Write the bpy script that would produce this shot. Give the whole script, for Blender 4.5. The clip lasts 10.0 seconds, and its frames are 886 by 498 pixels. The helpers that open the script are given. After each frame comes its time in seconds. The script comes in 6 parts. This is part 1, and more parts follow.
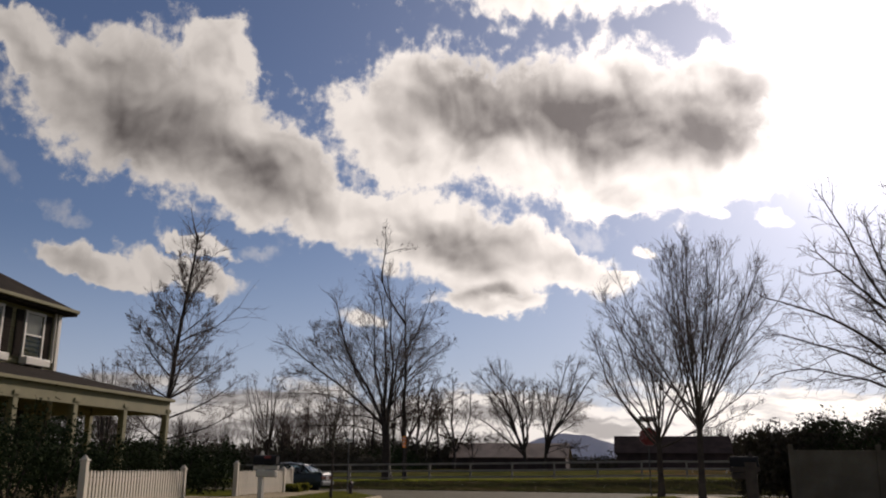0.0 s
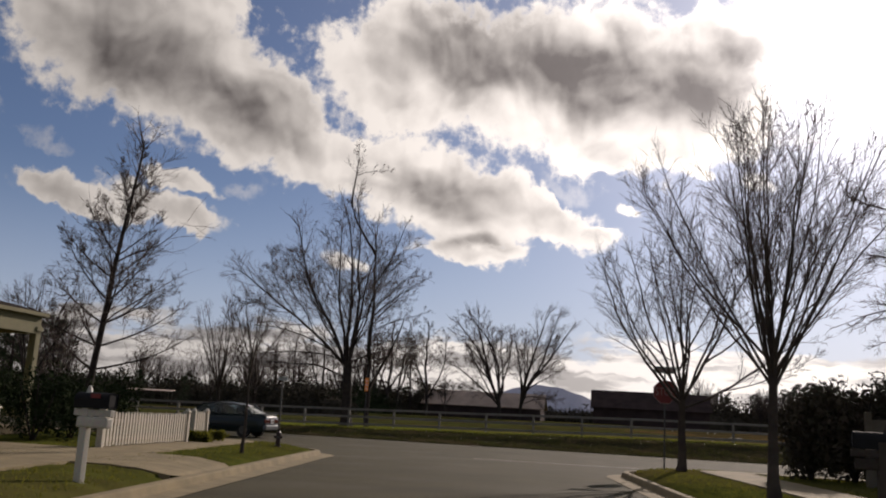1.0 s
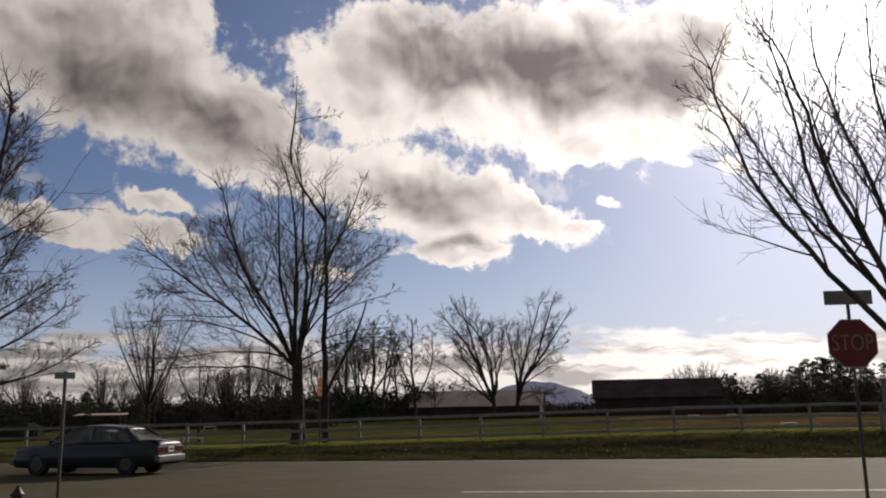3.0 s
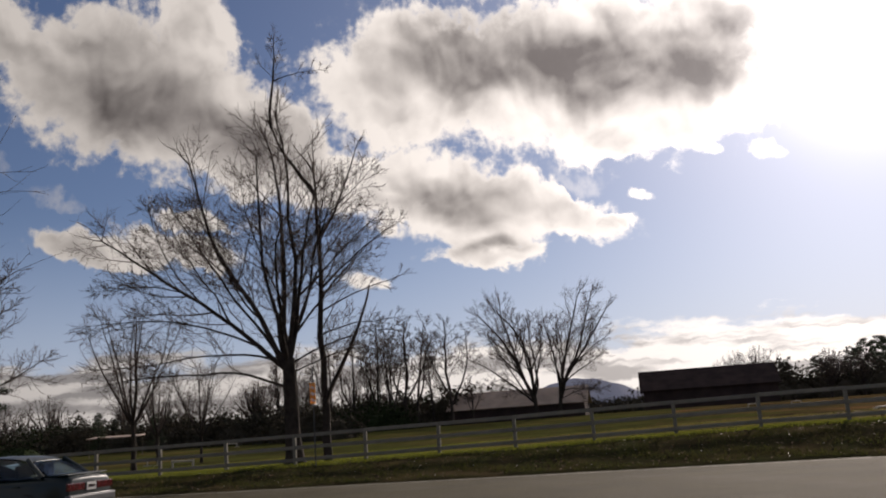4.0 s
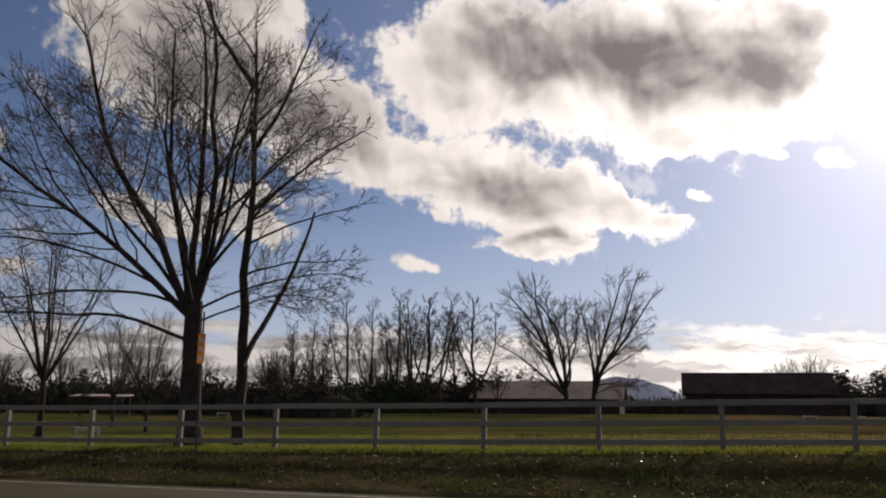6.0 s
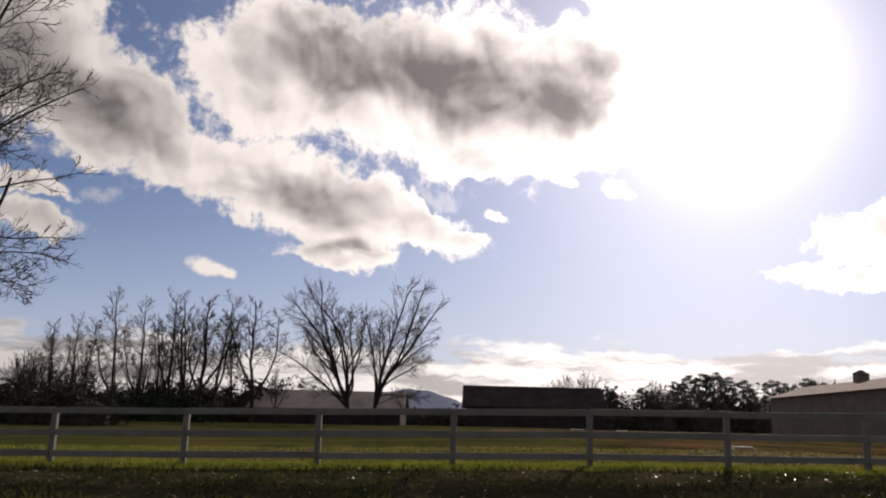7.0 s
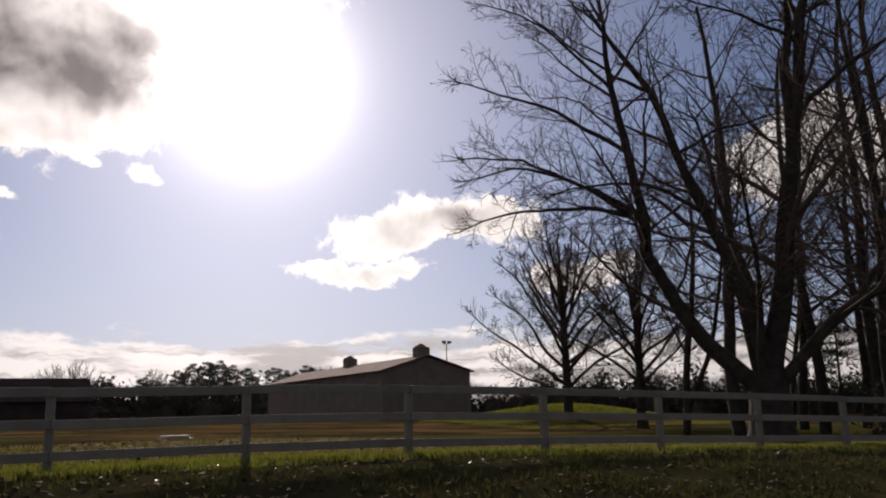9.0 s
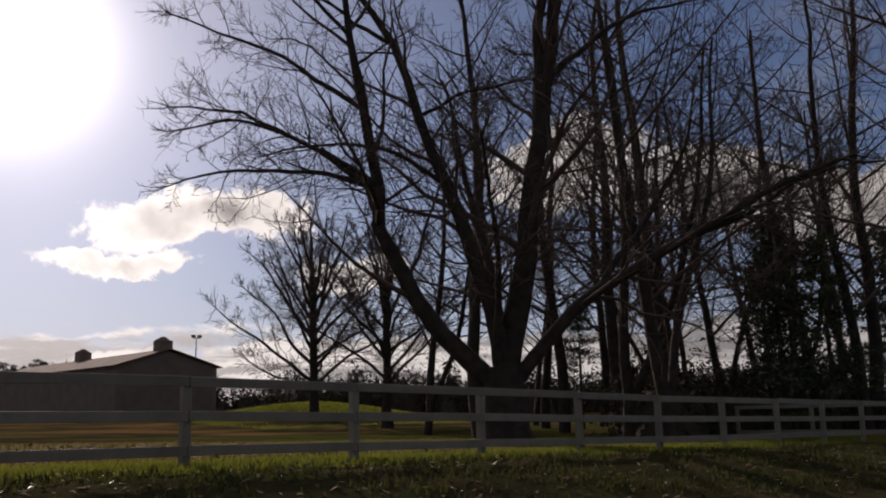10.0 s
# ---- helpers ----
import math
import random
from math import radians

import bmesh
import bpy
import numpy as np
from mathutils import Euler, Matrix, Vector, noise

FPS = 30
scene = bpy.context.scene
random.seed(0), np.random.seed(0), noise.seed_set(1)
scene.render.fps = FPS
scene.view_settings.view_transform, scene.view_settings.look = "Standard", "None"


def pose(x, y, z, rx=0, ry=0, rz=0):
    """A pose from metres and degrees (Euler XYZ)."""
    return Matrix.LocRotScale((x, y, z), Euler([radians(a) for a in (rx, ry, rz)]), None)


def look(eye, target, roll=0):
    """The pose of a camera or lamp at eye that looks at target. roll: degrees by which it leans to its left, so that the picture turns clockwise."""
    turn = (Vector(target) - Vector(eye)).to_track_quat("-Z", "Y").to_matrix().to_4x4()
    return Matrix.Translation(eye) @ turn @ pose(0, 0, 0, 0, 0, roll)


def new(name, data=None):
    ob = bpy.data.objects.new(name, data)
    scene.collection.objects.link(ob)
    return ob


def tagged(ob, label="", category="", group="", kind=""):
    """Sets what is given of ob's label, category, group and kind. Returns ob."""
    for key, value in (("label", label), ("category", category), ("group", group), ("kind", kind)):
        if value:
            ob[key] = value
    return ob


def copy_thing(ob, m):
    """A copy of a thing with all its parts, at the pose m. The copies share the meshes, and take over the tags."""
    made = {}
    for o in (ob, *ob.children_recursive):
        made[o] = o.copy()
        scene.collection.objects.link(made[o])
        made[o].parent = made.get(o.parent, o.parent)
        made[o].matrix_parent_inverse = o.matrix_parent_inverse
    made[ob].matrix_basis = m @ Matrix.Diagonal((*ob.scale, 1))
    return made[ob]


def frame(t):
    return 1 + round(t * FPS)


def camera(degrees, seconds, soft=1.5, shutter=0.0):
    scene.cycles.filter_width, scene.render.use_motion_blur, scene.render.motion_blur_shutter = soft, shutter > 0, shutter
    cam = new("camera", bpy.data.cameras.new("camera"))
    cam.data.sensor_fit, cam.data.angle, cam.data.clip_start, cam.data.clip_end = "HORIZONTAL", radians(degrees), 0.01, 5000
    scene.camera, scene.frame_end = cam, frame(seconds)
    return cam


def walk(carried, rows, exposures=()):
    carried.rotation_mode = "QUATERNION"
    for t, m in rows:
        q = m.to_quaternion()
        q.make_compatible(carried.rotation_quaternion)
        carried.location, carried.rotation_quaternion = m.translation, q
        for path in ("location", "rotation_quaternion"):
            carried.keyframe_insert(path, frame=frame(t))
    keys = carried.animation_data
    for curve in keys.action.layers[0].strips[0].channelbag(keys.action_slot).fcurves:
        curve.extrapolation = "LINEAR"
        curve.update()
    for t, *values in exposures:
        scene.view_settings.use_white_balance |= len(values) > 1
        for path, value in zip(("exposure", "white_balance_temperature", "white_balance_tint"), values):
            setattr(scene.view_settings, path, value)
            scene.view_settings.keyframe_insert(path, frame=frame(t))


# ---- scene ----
cam = camera(53.7, 10.0, 2.0)
PATH = [
    (0, (3.443, -64.683, 1.126), (3.04, -62.785, 1.614), 0.5),
    (0.5, (2.842, -60.722, 1.214), (2.412, -58.816, 1.641), 3.0),
    (1, (2.306, -56.923, 1.354), (1.939, -54.992, 1.727), 3.2),
    (1.5, (1.807, -53.468, 1.45), (1.438, -51.541, 1.842), 3.0),
    (2, (1.338, -50.1, 1.454), (0.984, -48.174, 1.862), 2.6),
    (2.5, (0.891, -46.639, 1.405), (0.545, -44.708, 1.795), 0.7),
    (2.7, (0.752, -45.338, 1.422), (0.418, -43.403, 1.803), -0.1),
    (4, (-0.104, -34.605, 1.5), (-0.509, -32.686, 1.891), -4.0),
    (4.5, (-0.379, -31.032, 1.448), (-0.985, -29.163, 1.826), -0.9),
    (5, (-0.33, -28.152, 1.364), (-0.974, -26.292, 1.722), 1.0),
    (6.3, (0.456, -22.127, 1.41), (0.007, -20.214, 1.78), 0.7),
    (6.5, (0.722, -21.427, 1.4), (0.338, -19.5, 1.775), 0.9),
    (7, (1.434, -20.082, 1.382), (1.361, -18.123, 1.778), 1.4),
    (7.5, (2.198, -18.863, 1.39), (2.384, -16.91, 1.777), 1.0),
    (8, (3.152, -17.612, 1.352), (3.568, -15.691, 1.72), -1.7),
    (8.5, (4.363, -16.187, 1.361), (5.07, -14.351, 1.723), -1.1),
    (8.8, (5.237, -15.335, 1.332), (6.108, -13.572, 1.7), -0.9),
    (9, (5.869, -14.753, 1.285), (6.817, -13.032, 1.662), -1.2),
    (9.5, (7.784, -13.192, 1.269), (8.947, -11.608, 1.638), -1.5),
    (10, (10.101, -11.711, 1.261), (11.468, -10.297, 1.624), -1.3),
]
walk(cam, [(t, look(eye, target, roll)) for t, eye, target, roll in PATH], [(0, 0.0, 6500, 21), (5, 0.05, 6500, 21), (7, 0.08, 6500, 23), (8, 0.0, 6500, 24), (10, -0.25, 6500, 24)])

# ---------------------------------------------------------------- light
SUN_AZ, SUN_EL = 16.3, 21.8
sun_data = bpy.data.lights.new("sun", "SUN")
sun_data.energy, sun_data.angle, sun_data.color = 3.6, radians(0.6), (1.0, 0.9, 0.75)
sun = new("sun", sun_data)
_d = Vector((math.sin(radians(SUN_AZ)) * math.cos(radians(SUN_EL)), math.cos(radians(SUN_AZ)) * math.cos(radians(SUN_EL)), math.sin(radians(SUN_EL))))
sun.matrix_world = look(_d * 100, (0, 0, 0))

# clouds: azimuth, elevation, half width, half height, lean (degrees)
CLOUD_BIG = [(-12.5, 22.8, 8.2, 4.6, 4), (-3, 22.0, 11, 5.6, 0), (4.5, 20.4, 6.8, 4.6, -8), (-14.5, 20.0, 4.4, 2.2, -28), (-1, 31.5, 14, 3.0, 0), (13, 29, 9, 3.2, -10), (8, 24.0, 4, 3, 0), (2, 17.8, 8, 1.8, 0)]
CLOUD_LEFT = [(-32, 21.6, 8.6, 4.9, -14), (-25, 19.2, 7, 3.7, -24), (-38.5, 24.2, 4, 1.5, -10), (-27.5, 25.6, 2.6, 2.6, 0), (-20.3, 16.6, 3.4, 2.2, -24), (-47.5, 15.6, 4.5, 2.2, -10)]
CLOUD_LOW = [(-15.4, 15.5, 4.8, 2.7, -10), (-9.5, 13.9, 5.8, 3.0, -12), (-4, 13.2, 4.8, 1.7, -22), (-8.7, 10.8, 3.6, 1.2, -4), (-0.8, 12.2, 1.9, 0.5, -14), (-34, 12, 3.9, 1.1, -8), (-29, 11.7, 3.7, 1.2, -18), (-28, 13.4, 2.6, 0.7, -16)]
CLOUD_RIGHT = [(26.5, 12.4, 5.2, 2.0, 8), (31.5, 12.8, 4, 1.9, 0), (24, 9.6, 4.4, 0.8, 2), (38, 9.0, 4, 1.2, 0), (52, 15.6, 6, 2.6, 8), (61, 13.6, 7, 2.8, -8), (71, 11, 7, 3, 0)]
CLOUD_BITS = [(-17.3, 9.5, 1.5, 0.55, -14), (-16.4, 9.2, 0.9, 0.4, -10), (1.4, 13.6, 0.9, 0.35, -14), (9.4, 15.3, 1.1, 0.6, -20), (6.3, 15.8, 0.6, 0.4, 0), (-43, 8.1, 2.4, 0.7, 0)]
CLOUD_WISPS = [(-41, 18.0, 2.8, 0.9, -45), (-41.3, 10.1, 1.6, 0.8, -18), (-24, 13.4, 1.4, 0.7, 0), (-36, 15, 2, 0.6, -20), (12, 17.5, 3, 0.8, -20), (-2.5, 15.2, 2.4, 0.8, -10)]
CLOUD_CORES = [(-9, 23.2, 8.6, 4.0, -6), (-1, 22.6, 9.6, 4.6, 0), (6.0, 21.6, 6.2, 3.7, -10)]
CLOUD_HEARTS = [(-32, 21.0, 8.4, 4.2, -14), (-25, 19.0, 6.2, 2.9, -22), (-11.0, 14.4, 5.2, 2.2, -12), (-8.4, 10.9, 2.8, 0.7, 0), (30.0, 13.2, 3.0, 1.2, 0), (61, 13, 5, 2, 0)]


def sky_world():
    world = bpy.data.worlds.new("sky")
    scene.world = world
    world.use_nodes = True
    nt = world.node_tree
    nt.nodes.clear()
    N = lambda kind, **kw: make_node(nt, kind, **kw)
    out = N("ShaderNodeOutputWorld")
    sky = N("ShaderNodeTexSky", sky_type="NISHITA", sun_disc=False, sun_elevation=radians(SUN_EL), sun_rotation=radians(SUN_AZ), air_density=1.0, dust_density=0.15, ozone_density=3.5)
    bg = N("ShaderNodeBackground")
    bg.inputs["Strength"].default_value = 0.054
    cast = N("ShaderNodeVectorMath", operation="MULTIPLY")
    nt.links.new(sky.outputs[0], cast.inputs[0])
    cast.inputs[1].default_value = (1.05, 0.98, 0.99)
    nt.links.new(cast.outputs[0], bg.inputs["Color"])
    coord = N("ShaderNodeTexCoord")
    sep = N("ShaderNodeSeparateXYZ")
    nt.links.new(coord.outputs["Generated"], sep.inputs[0])

    def math_node(op, a, b=None, c=None, clamp=False):
        n = N("ShaderNodeMath", operation=op, use_clamp=clamp)
        for i, v in enumerate((a, b, c)):
            if v is None:
                continue
            if isinstance(v, (int, float)):
                n.inputs[i].default_value = v
            else:
                nt.links.new(v, n.inputs[i])
        return n.outputs[0]

    az = math_node("MULTIPLY", math_node("ARCTAN2", sep.outputs[0], sep.outputs[1]), 57.2958)
    el = math_node("MULTIPLY", math_node("ARCSINE", sep.outputs[2]), 57.2958)
    comb = N("ShaderNodeCombineXYZ")
    nt.links.new(az, comb.inputs[0])
    nt.links.new(el, comb.inputs[1])

    def noise_tex(scale, detail, rough, vec, distort=0.0):
        n = N("ShaderNodeTexNoise", noise_dimensions="2D")
        n.inputs["Scale"].default_value, n.inputs["Detail"].default_value, n.inputs["Roughness"].default_value = scale, detail, rough
        n.inputs["Distortion"].default_value = distort
        nt.links.new(vec, n.inputs["Vector"])
        return n

    # ragged edges: the plan is bent by a coarse and a fine turbulence
    def bend(vec, scale, detail, rough, amount):
        n = noise_tex(scale, detail, rough, vec)
        v = N("ShaderNodeVectorMath", operation="SUBTRACT")
        nt.links.new(n.outputs["Color"], v.inputs[0])
        v.inputs[1].default_value = (0.5, 0.5, 0.5)
        s = N("ShaderNodeVectorMath", operation="SCALE")
        nt.links.new(v.outputs[0], s.inputs[0])
        s.inputs["Scale"].default_value = amount
        a = N("ShaderNodeVectorMath", operation="ADD")
        nt.links.new(vec, a.inputs[0])
        nt.links.new(s.outputs[0], a.inputs[1])
        flat = N("ShaderNodeVectorMath", operation="MULTIPLY")
        nt.links.new(a.outputs[0], flat.inputs[0])
        flat.inputs[1].default_value = (1, 1, 0)
        return flat.outputs[0]

    p = bend(comb.outputs[0], 0.16, 2.0, 0.5, 3.0)
    p = bend(p, 0.5, 2.0, 0.5, 1.5)
    p = bend(p, 1.7, 4.0, 0.55, 0.75)
    p_small = bend(comb.outputs[0], 0.8, 5.0, 0.6, 0.6)
    p_core = bend(bend(comb.outputs[0], 0.12, 2.0, 0.5, 3.0), 0.6, 2.0, 0.45, 0.7)

    def field(blobs, soft, vec):
        acc = None
        for x, y, a, b, lean in blobs:
            m = N("ShaderNodeMapping", vector_type="TEXTURE")
            m.inputs["Location"].default_value = (x, y, 0)
            m.inputs["Rotation"].default_value = (0, 0, radians(lean))
            m.inputs["Scale"].default_value = (a, b, 1)
            nt.links.new(vec, m.inputs["Vector"])
            ln = N("ShaderNodeVectorMath", operation="LENGTH")
            nt.links.new(m.outputs[0], ln.inputs[0])
            acc = ln.outputs["Value"] if acc is None else math_node("SMOOTH_MIN", acc, ln.outputs["Value"], soft)
        return acc

    def ramp(v, lo, hi):
        n = N("ShaderNodeMapRange", interpolation_type="SMOOTHSTEP")
        nt.links.new(v, n.inputs["Value"])
        n.inputs["From Min"].default_value, n.inputs["From Max"].default_value = lo, hi
        return n.outputs["Result"]

    def swing(v, amount, base):
        """base plus noise v about its middle."""
        return math_node("MULTIPLY_ADD", math_node("SUBTRACT", v, 0.5), amount, base)

    fine = noise_tex(0.9, 6.0, 0.6, comb.outputs[0]).outputs["Fac"]
    mid = noise_tex(0.17, 2.0, 0.45, p_core).outputs["Fac"]
    # named clouds: a firm body with ragged, thinning rims
    body = field(CLOUD_BIG + CLOUD_LEFT + CLOUD_LOW + CLOUD_RIGHT, 0.25, p)
    rough_edge = swing(fine, 0.55, body)
    rims = noise_tex(0.35, 3.0, 0.5, comb.outputs[0]).outputs["Fac"]
    firm = ramp(rough_edge, 1.06, 0.8)
    thin = math_node("MULTIPLY", ramp(swing(fine, 0.7, rough_edge), 1.2, 0.7), ramp(rims, 0.46, 0.66))
    bits = ramp(swing(fine, 1.1, field(CLOUD_BITS, 0.3, p_small)), 1.16, 0.55)
    wisps = math_node("MULTIPLY", ramp(swing(fine, 1.6, field(CLOUD_WISPS, 0.2, p)), 1.1, 0.1), 0.34)
    named = math_node("MAXIMUM", math_node("MAXIMUM", firm, thin), math_node("MAXIMUM", bits, wisps))
    # the long bank of layered cloud low over the horizon
    flat = N("ShaderNodeVectorMath", operation="MULTIPLY")
    nt.links.new(p_small, flat.inputs[0])
    flat.inputs[1].default_value = (0.2, 0.75, 0)
    crest = noise_tex(0.85, 5.0, 0.55, flat.outputs[0]).outputs["Fac"]
    bank = math_node("MULTIPLY", ramp(swing(fine, 0.7, swing(crest, 5.0, el)), 5.3, 4.2), 0.92)
    layered = N("ShaderNodeVectorMath", operation="MULTIPLY")
    nt.links.new(p_small, layered.inputs[0])
    layered.inputs[1].default_value = (0.16, 1.25, 0)
    layers = noise_tex(0.8, 4.0, 0.5, layered.outputs[0]).outputs["Fac"]
    # unseen broken cumulus overhead and behind, added to lift the fill light
    up = math_node("MAXIMUM", sep.outputs[2], 0.06)
    plan = N("ShaderNodeCombineXYZ")
    nt.links.new(math_node("DIVIDE", sep.outputs[0], up), plan.inputs[0])
    nt.links.new(math_node("DIVIDE", sep.outputs[1], up), plan.inputs[1])
    broad = noise_tex(0.9, 6.0, 0.55, plan.outputs[0])
    away = math_node("MAXIMUM", ramp(math_node("ABSOLUTE", az), 62, 90), ramp(el, 33, 42))
    rest = math_node("MULTIPLY", ramp(broad.outputs["Fac"], 0.47, 0.6), away)
    density = math_node("MAXIMUM", math_node("MAXIMUM", named, bank), rest)
    # thick hearts are grey, rims and the billows turned to the sun are white
    deep = math_node("MULTIPLY", ramp(swing(mid, 1.0, field(CLOUD_CORES, 0.35, p_core)), 1.12, 0.3), 0.66)
    pale = math_node("MULTIPLY", ramp(swing(mid, 1.0, field(CLOUD_HEARTS, 0.35, p_core)), 1.26, 0.1), 0.58)
    heart = swing(fine, 0.16, math_node("MULTIPLY", math_node("MAXIMUM", deep, pale), swing(mid, 0.9, 1.0)))
    bulk = math_node("MULTIPLY", ramp(swing(mid, 0.8, body), 1.0, 0.1), 0.3)
    shade = math_node("ADD", heart, bulk)
    shift = N("ShaderNodeVectorMath", operation="ADD")
    nt.links.new(p_core, shift.inputs[0])
    shift.inputs[1].default_value = (0.35, 0.6, 0)
    lump = noise_tex(0.34, 2.5, 0.42, p_core).outputs["Fac"]
    lump_sun = noise_tex(0.34, 2.5, 0.42, shift.outputs[0]).outputs["Fac"]
    puff = math_node("SUBTRACT", lump_sun, lump)
    inside = ramp(rough_edge, 1.0, 0.62)
    soft_shade = math_node("MULTIPLY", shade, math_node("MULTIPLY_ADD", inside, 0.6, 0.4))
    low = math_node("MULTIPLY", ramp(el, 6.4, 4.6), math_node("MULTIPLY", ramp(layers, 0.42, 0.62), 0.68))
    dark = math_node("MULTIPLY_ADD", math_node("MULTIPLY", puff, inside), 0.9, math_node("ADD", soft_shade, low), clamp=True)
    # clouds towards the sun glow through their thin rims
    dot = N("ShaderNodeVectorMath", operation="DOT_PRODUCT")
    nt.links.new(coord.outputs["Generated"], dot.inputs[0])
    dot.inputs[1].default_value = _d
    near_sun = math_node("POWER", math_node("MAXIMUM", dot.outputs["Value"], 0.0), 4.0)
    mix = N("ShaderNodeMix", data_type="RGBA")
    nt.links.new(dark, mix.inputs["Factor"])
    mix.inputs["A"].default_value = (0.98, 0.95, 0.83, 1)
    mix.inputs["B"].default_value = (0.165, 0.152, 0.138, 1)
    cloud = N("ShaderNodeBackground")
    nt.links.new(mix.outputs["Result"], cloud.inputs["Color"])
    nt.links.new(math_node("MULTIPLY_ADD", near_sun, 0.74, 0.43), cloud.inputs["Strength"])
    mixed = N("ShaderNodeMixShader")
    nt.links.new(density, mixed.inputs[0])
    # pale air towards the horizon
    air = N("ShaderNodeBackground")
    air.inputs["Color"].default_value = (0.6, 0.7, 0.86, 1)
    air.inputs["Strength"].default_value = 0.8
    hazed = N("ShaderNodeMixShader")
    nt.links.new(math_node("MULTIPLY", ramp(el, 15.0, 0.0), 0.55), hazed.inputs[0])
    nt.links.new(bg.outputs[0], hazed.inputs[1])
    nt.links.new(air.outputs[0], hazed.inputs[2])
    nt.links.new(hazed.outputs[0], mixed.inputs[1])
    nt.links.new(cloud.outputs[0], mixed.inputs[2])
    # the aureole of bright air round the sun
    halo = N("ShaderNodeBackground")
    halo.inputs["Color"].default_value = (1.0, 0.98, 0.9, 1)
    tight = math_node("POWER", math_node("MAXIMUM", dot.outputs["Value"], 0.0), 330.0)
    wide = math_node("POWER", math_node("MAXIMUM", dot.outputs["Value"], 0.0), 42.0)
    near_glow = math_node("POWER", math_node("MAXIMUM", dot.outputs["Value"], 0.0), 20.0)
    broad_glow = math_node("POWER", math_node("MAXIMUM", dot.outputs["Value"], 0.0), 9.0)
    clear = math_node("MULTIPLY_ADD", math_node("MULTIPLY", soft_shade, density), -0.85, 1.0, clamp=True)
    nt.links.new(math_node("MULTIPLY", clear, math_node("ADD", math_node("ADD", math_node("MULTIPLY", tight, 2.2), math_node("MULTIPLY", wide, 0.3)), math_node("ADD", math_node("MULTIPLY", broad_glow, 0.16), math_node("MULTIPLY", near_glow, 0.17)))), halo.inputs["Strength"])
    total = N("ShaderNodeAddShader")
    nt.links.new(mixed.outputs[0], total.inputs[0])
    nt.links.new(halo.outputs[0], total.inputs[1])
    nt.links.new(total.outputs[0], out.inputs["Surface"])


def make_node(nt, kind, **kw):
    n = nt.nodes.new(kind)
    for k, v in kw.items():
        setattr(n, k, v)
    return n


sky_world()


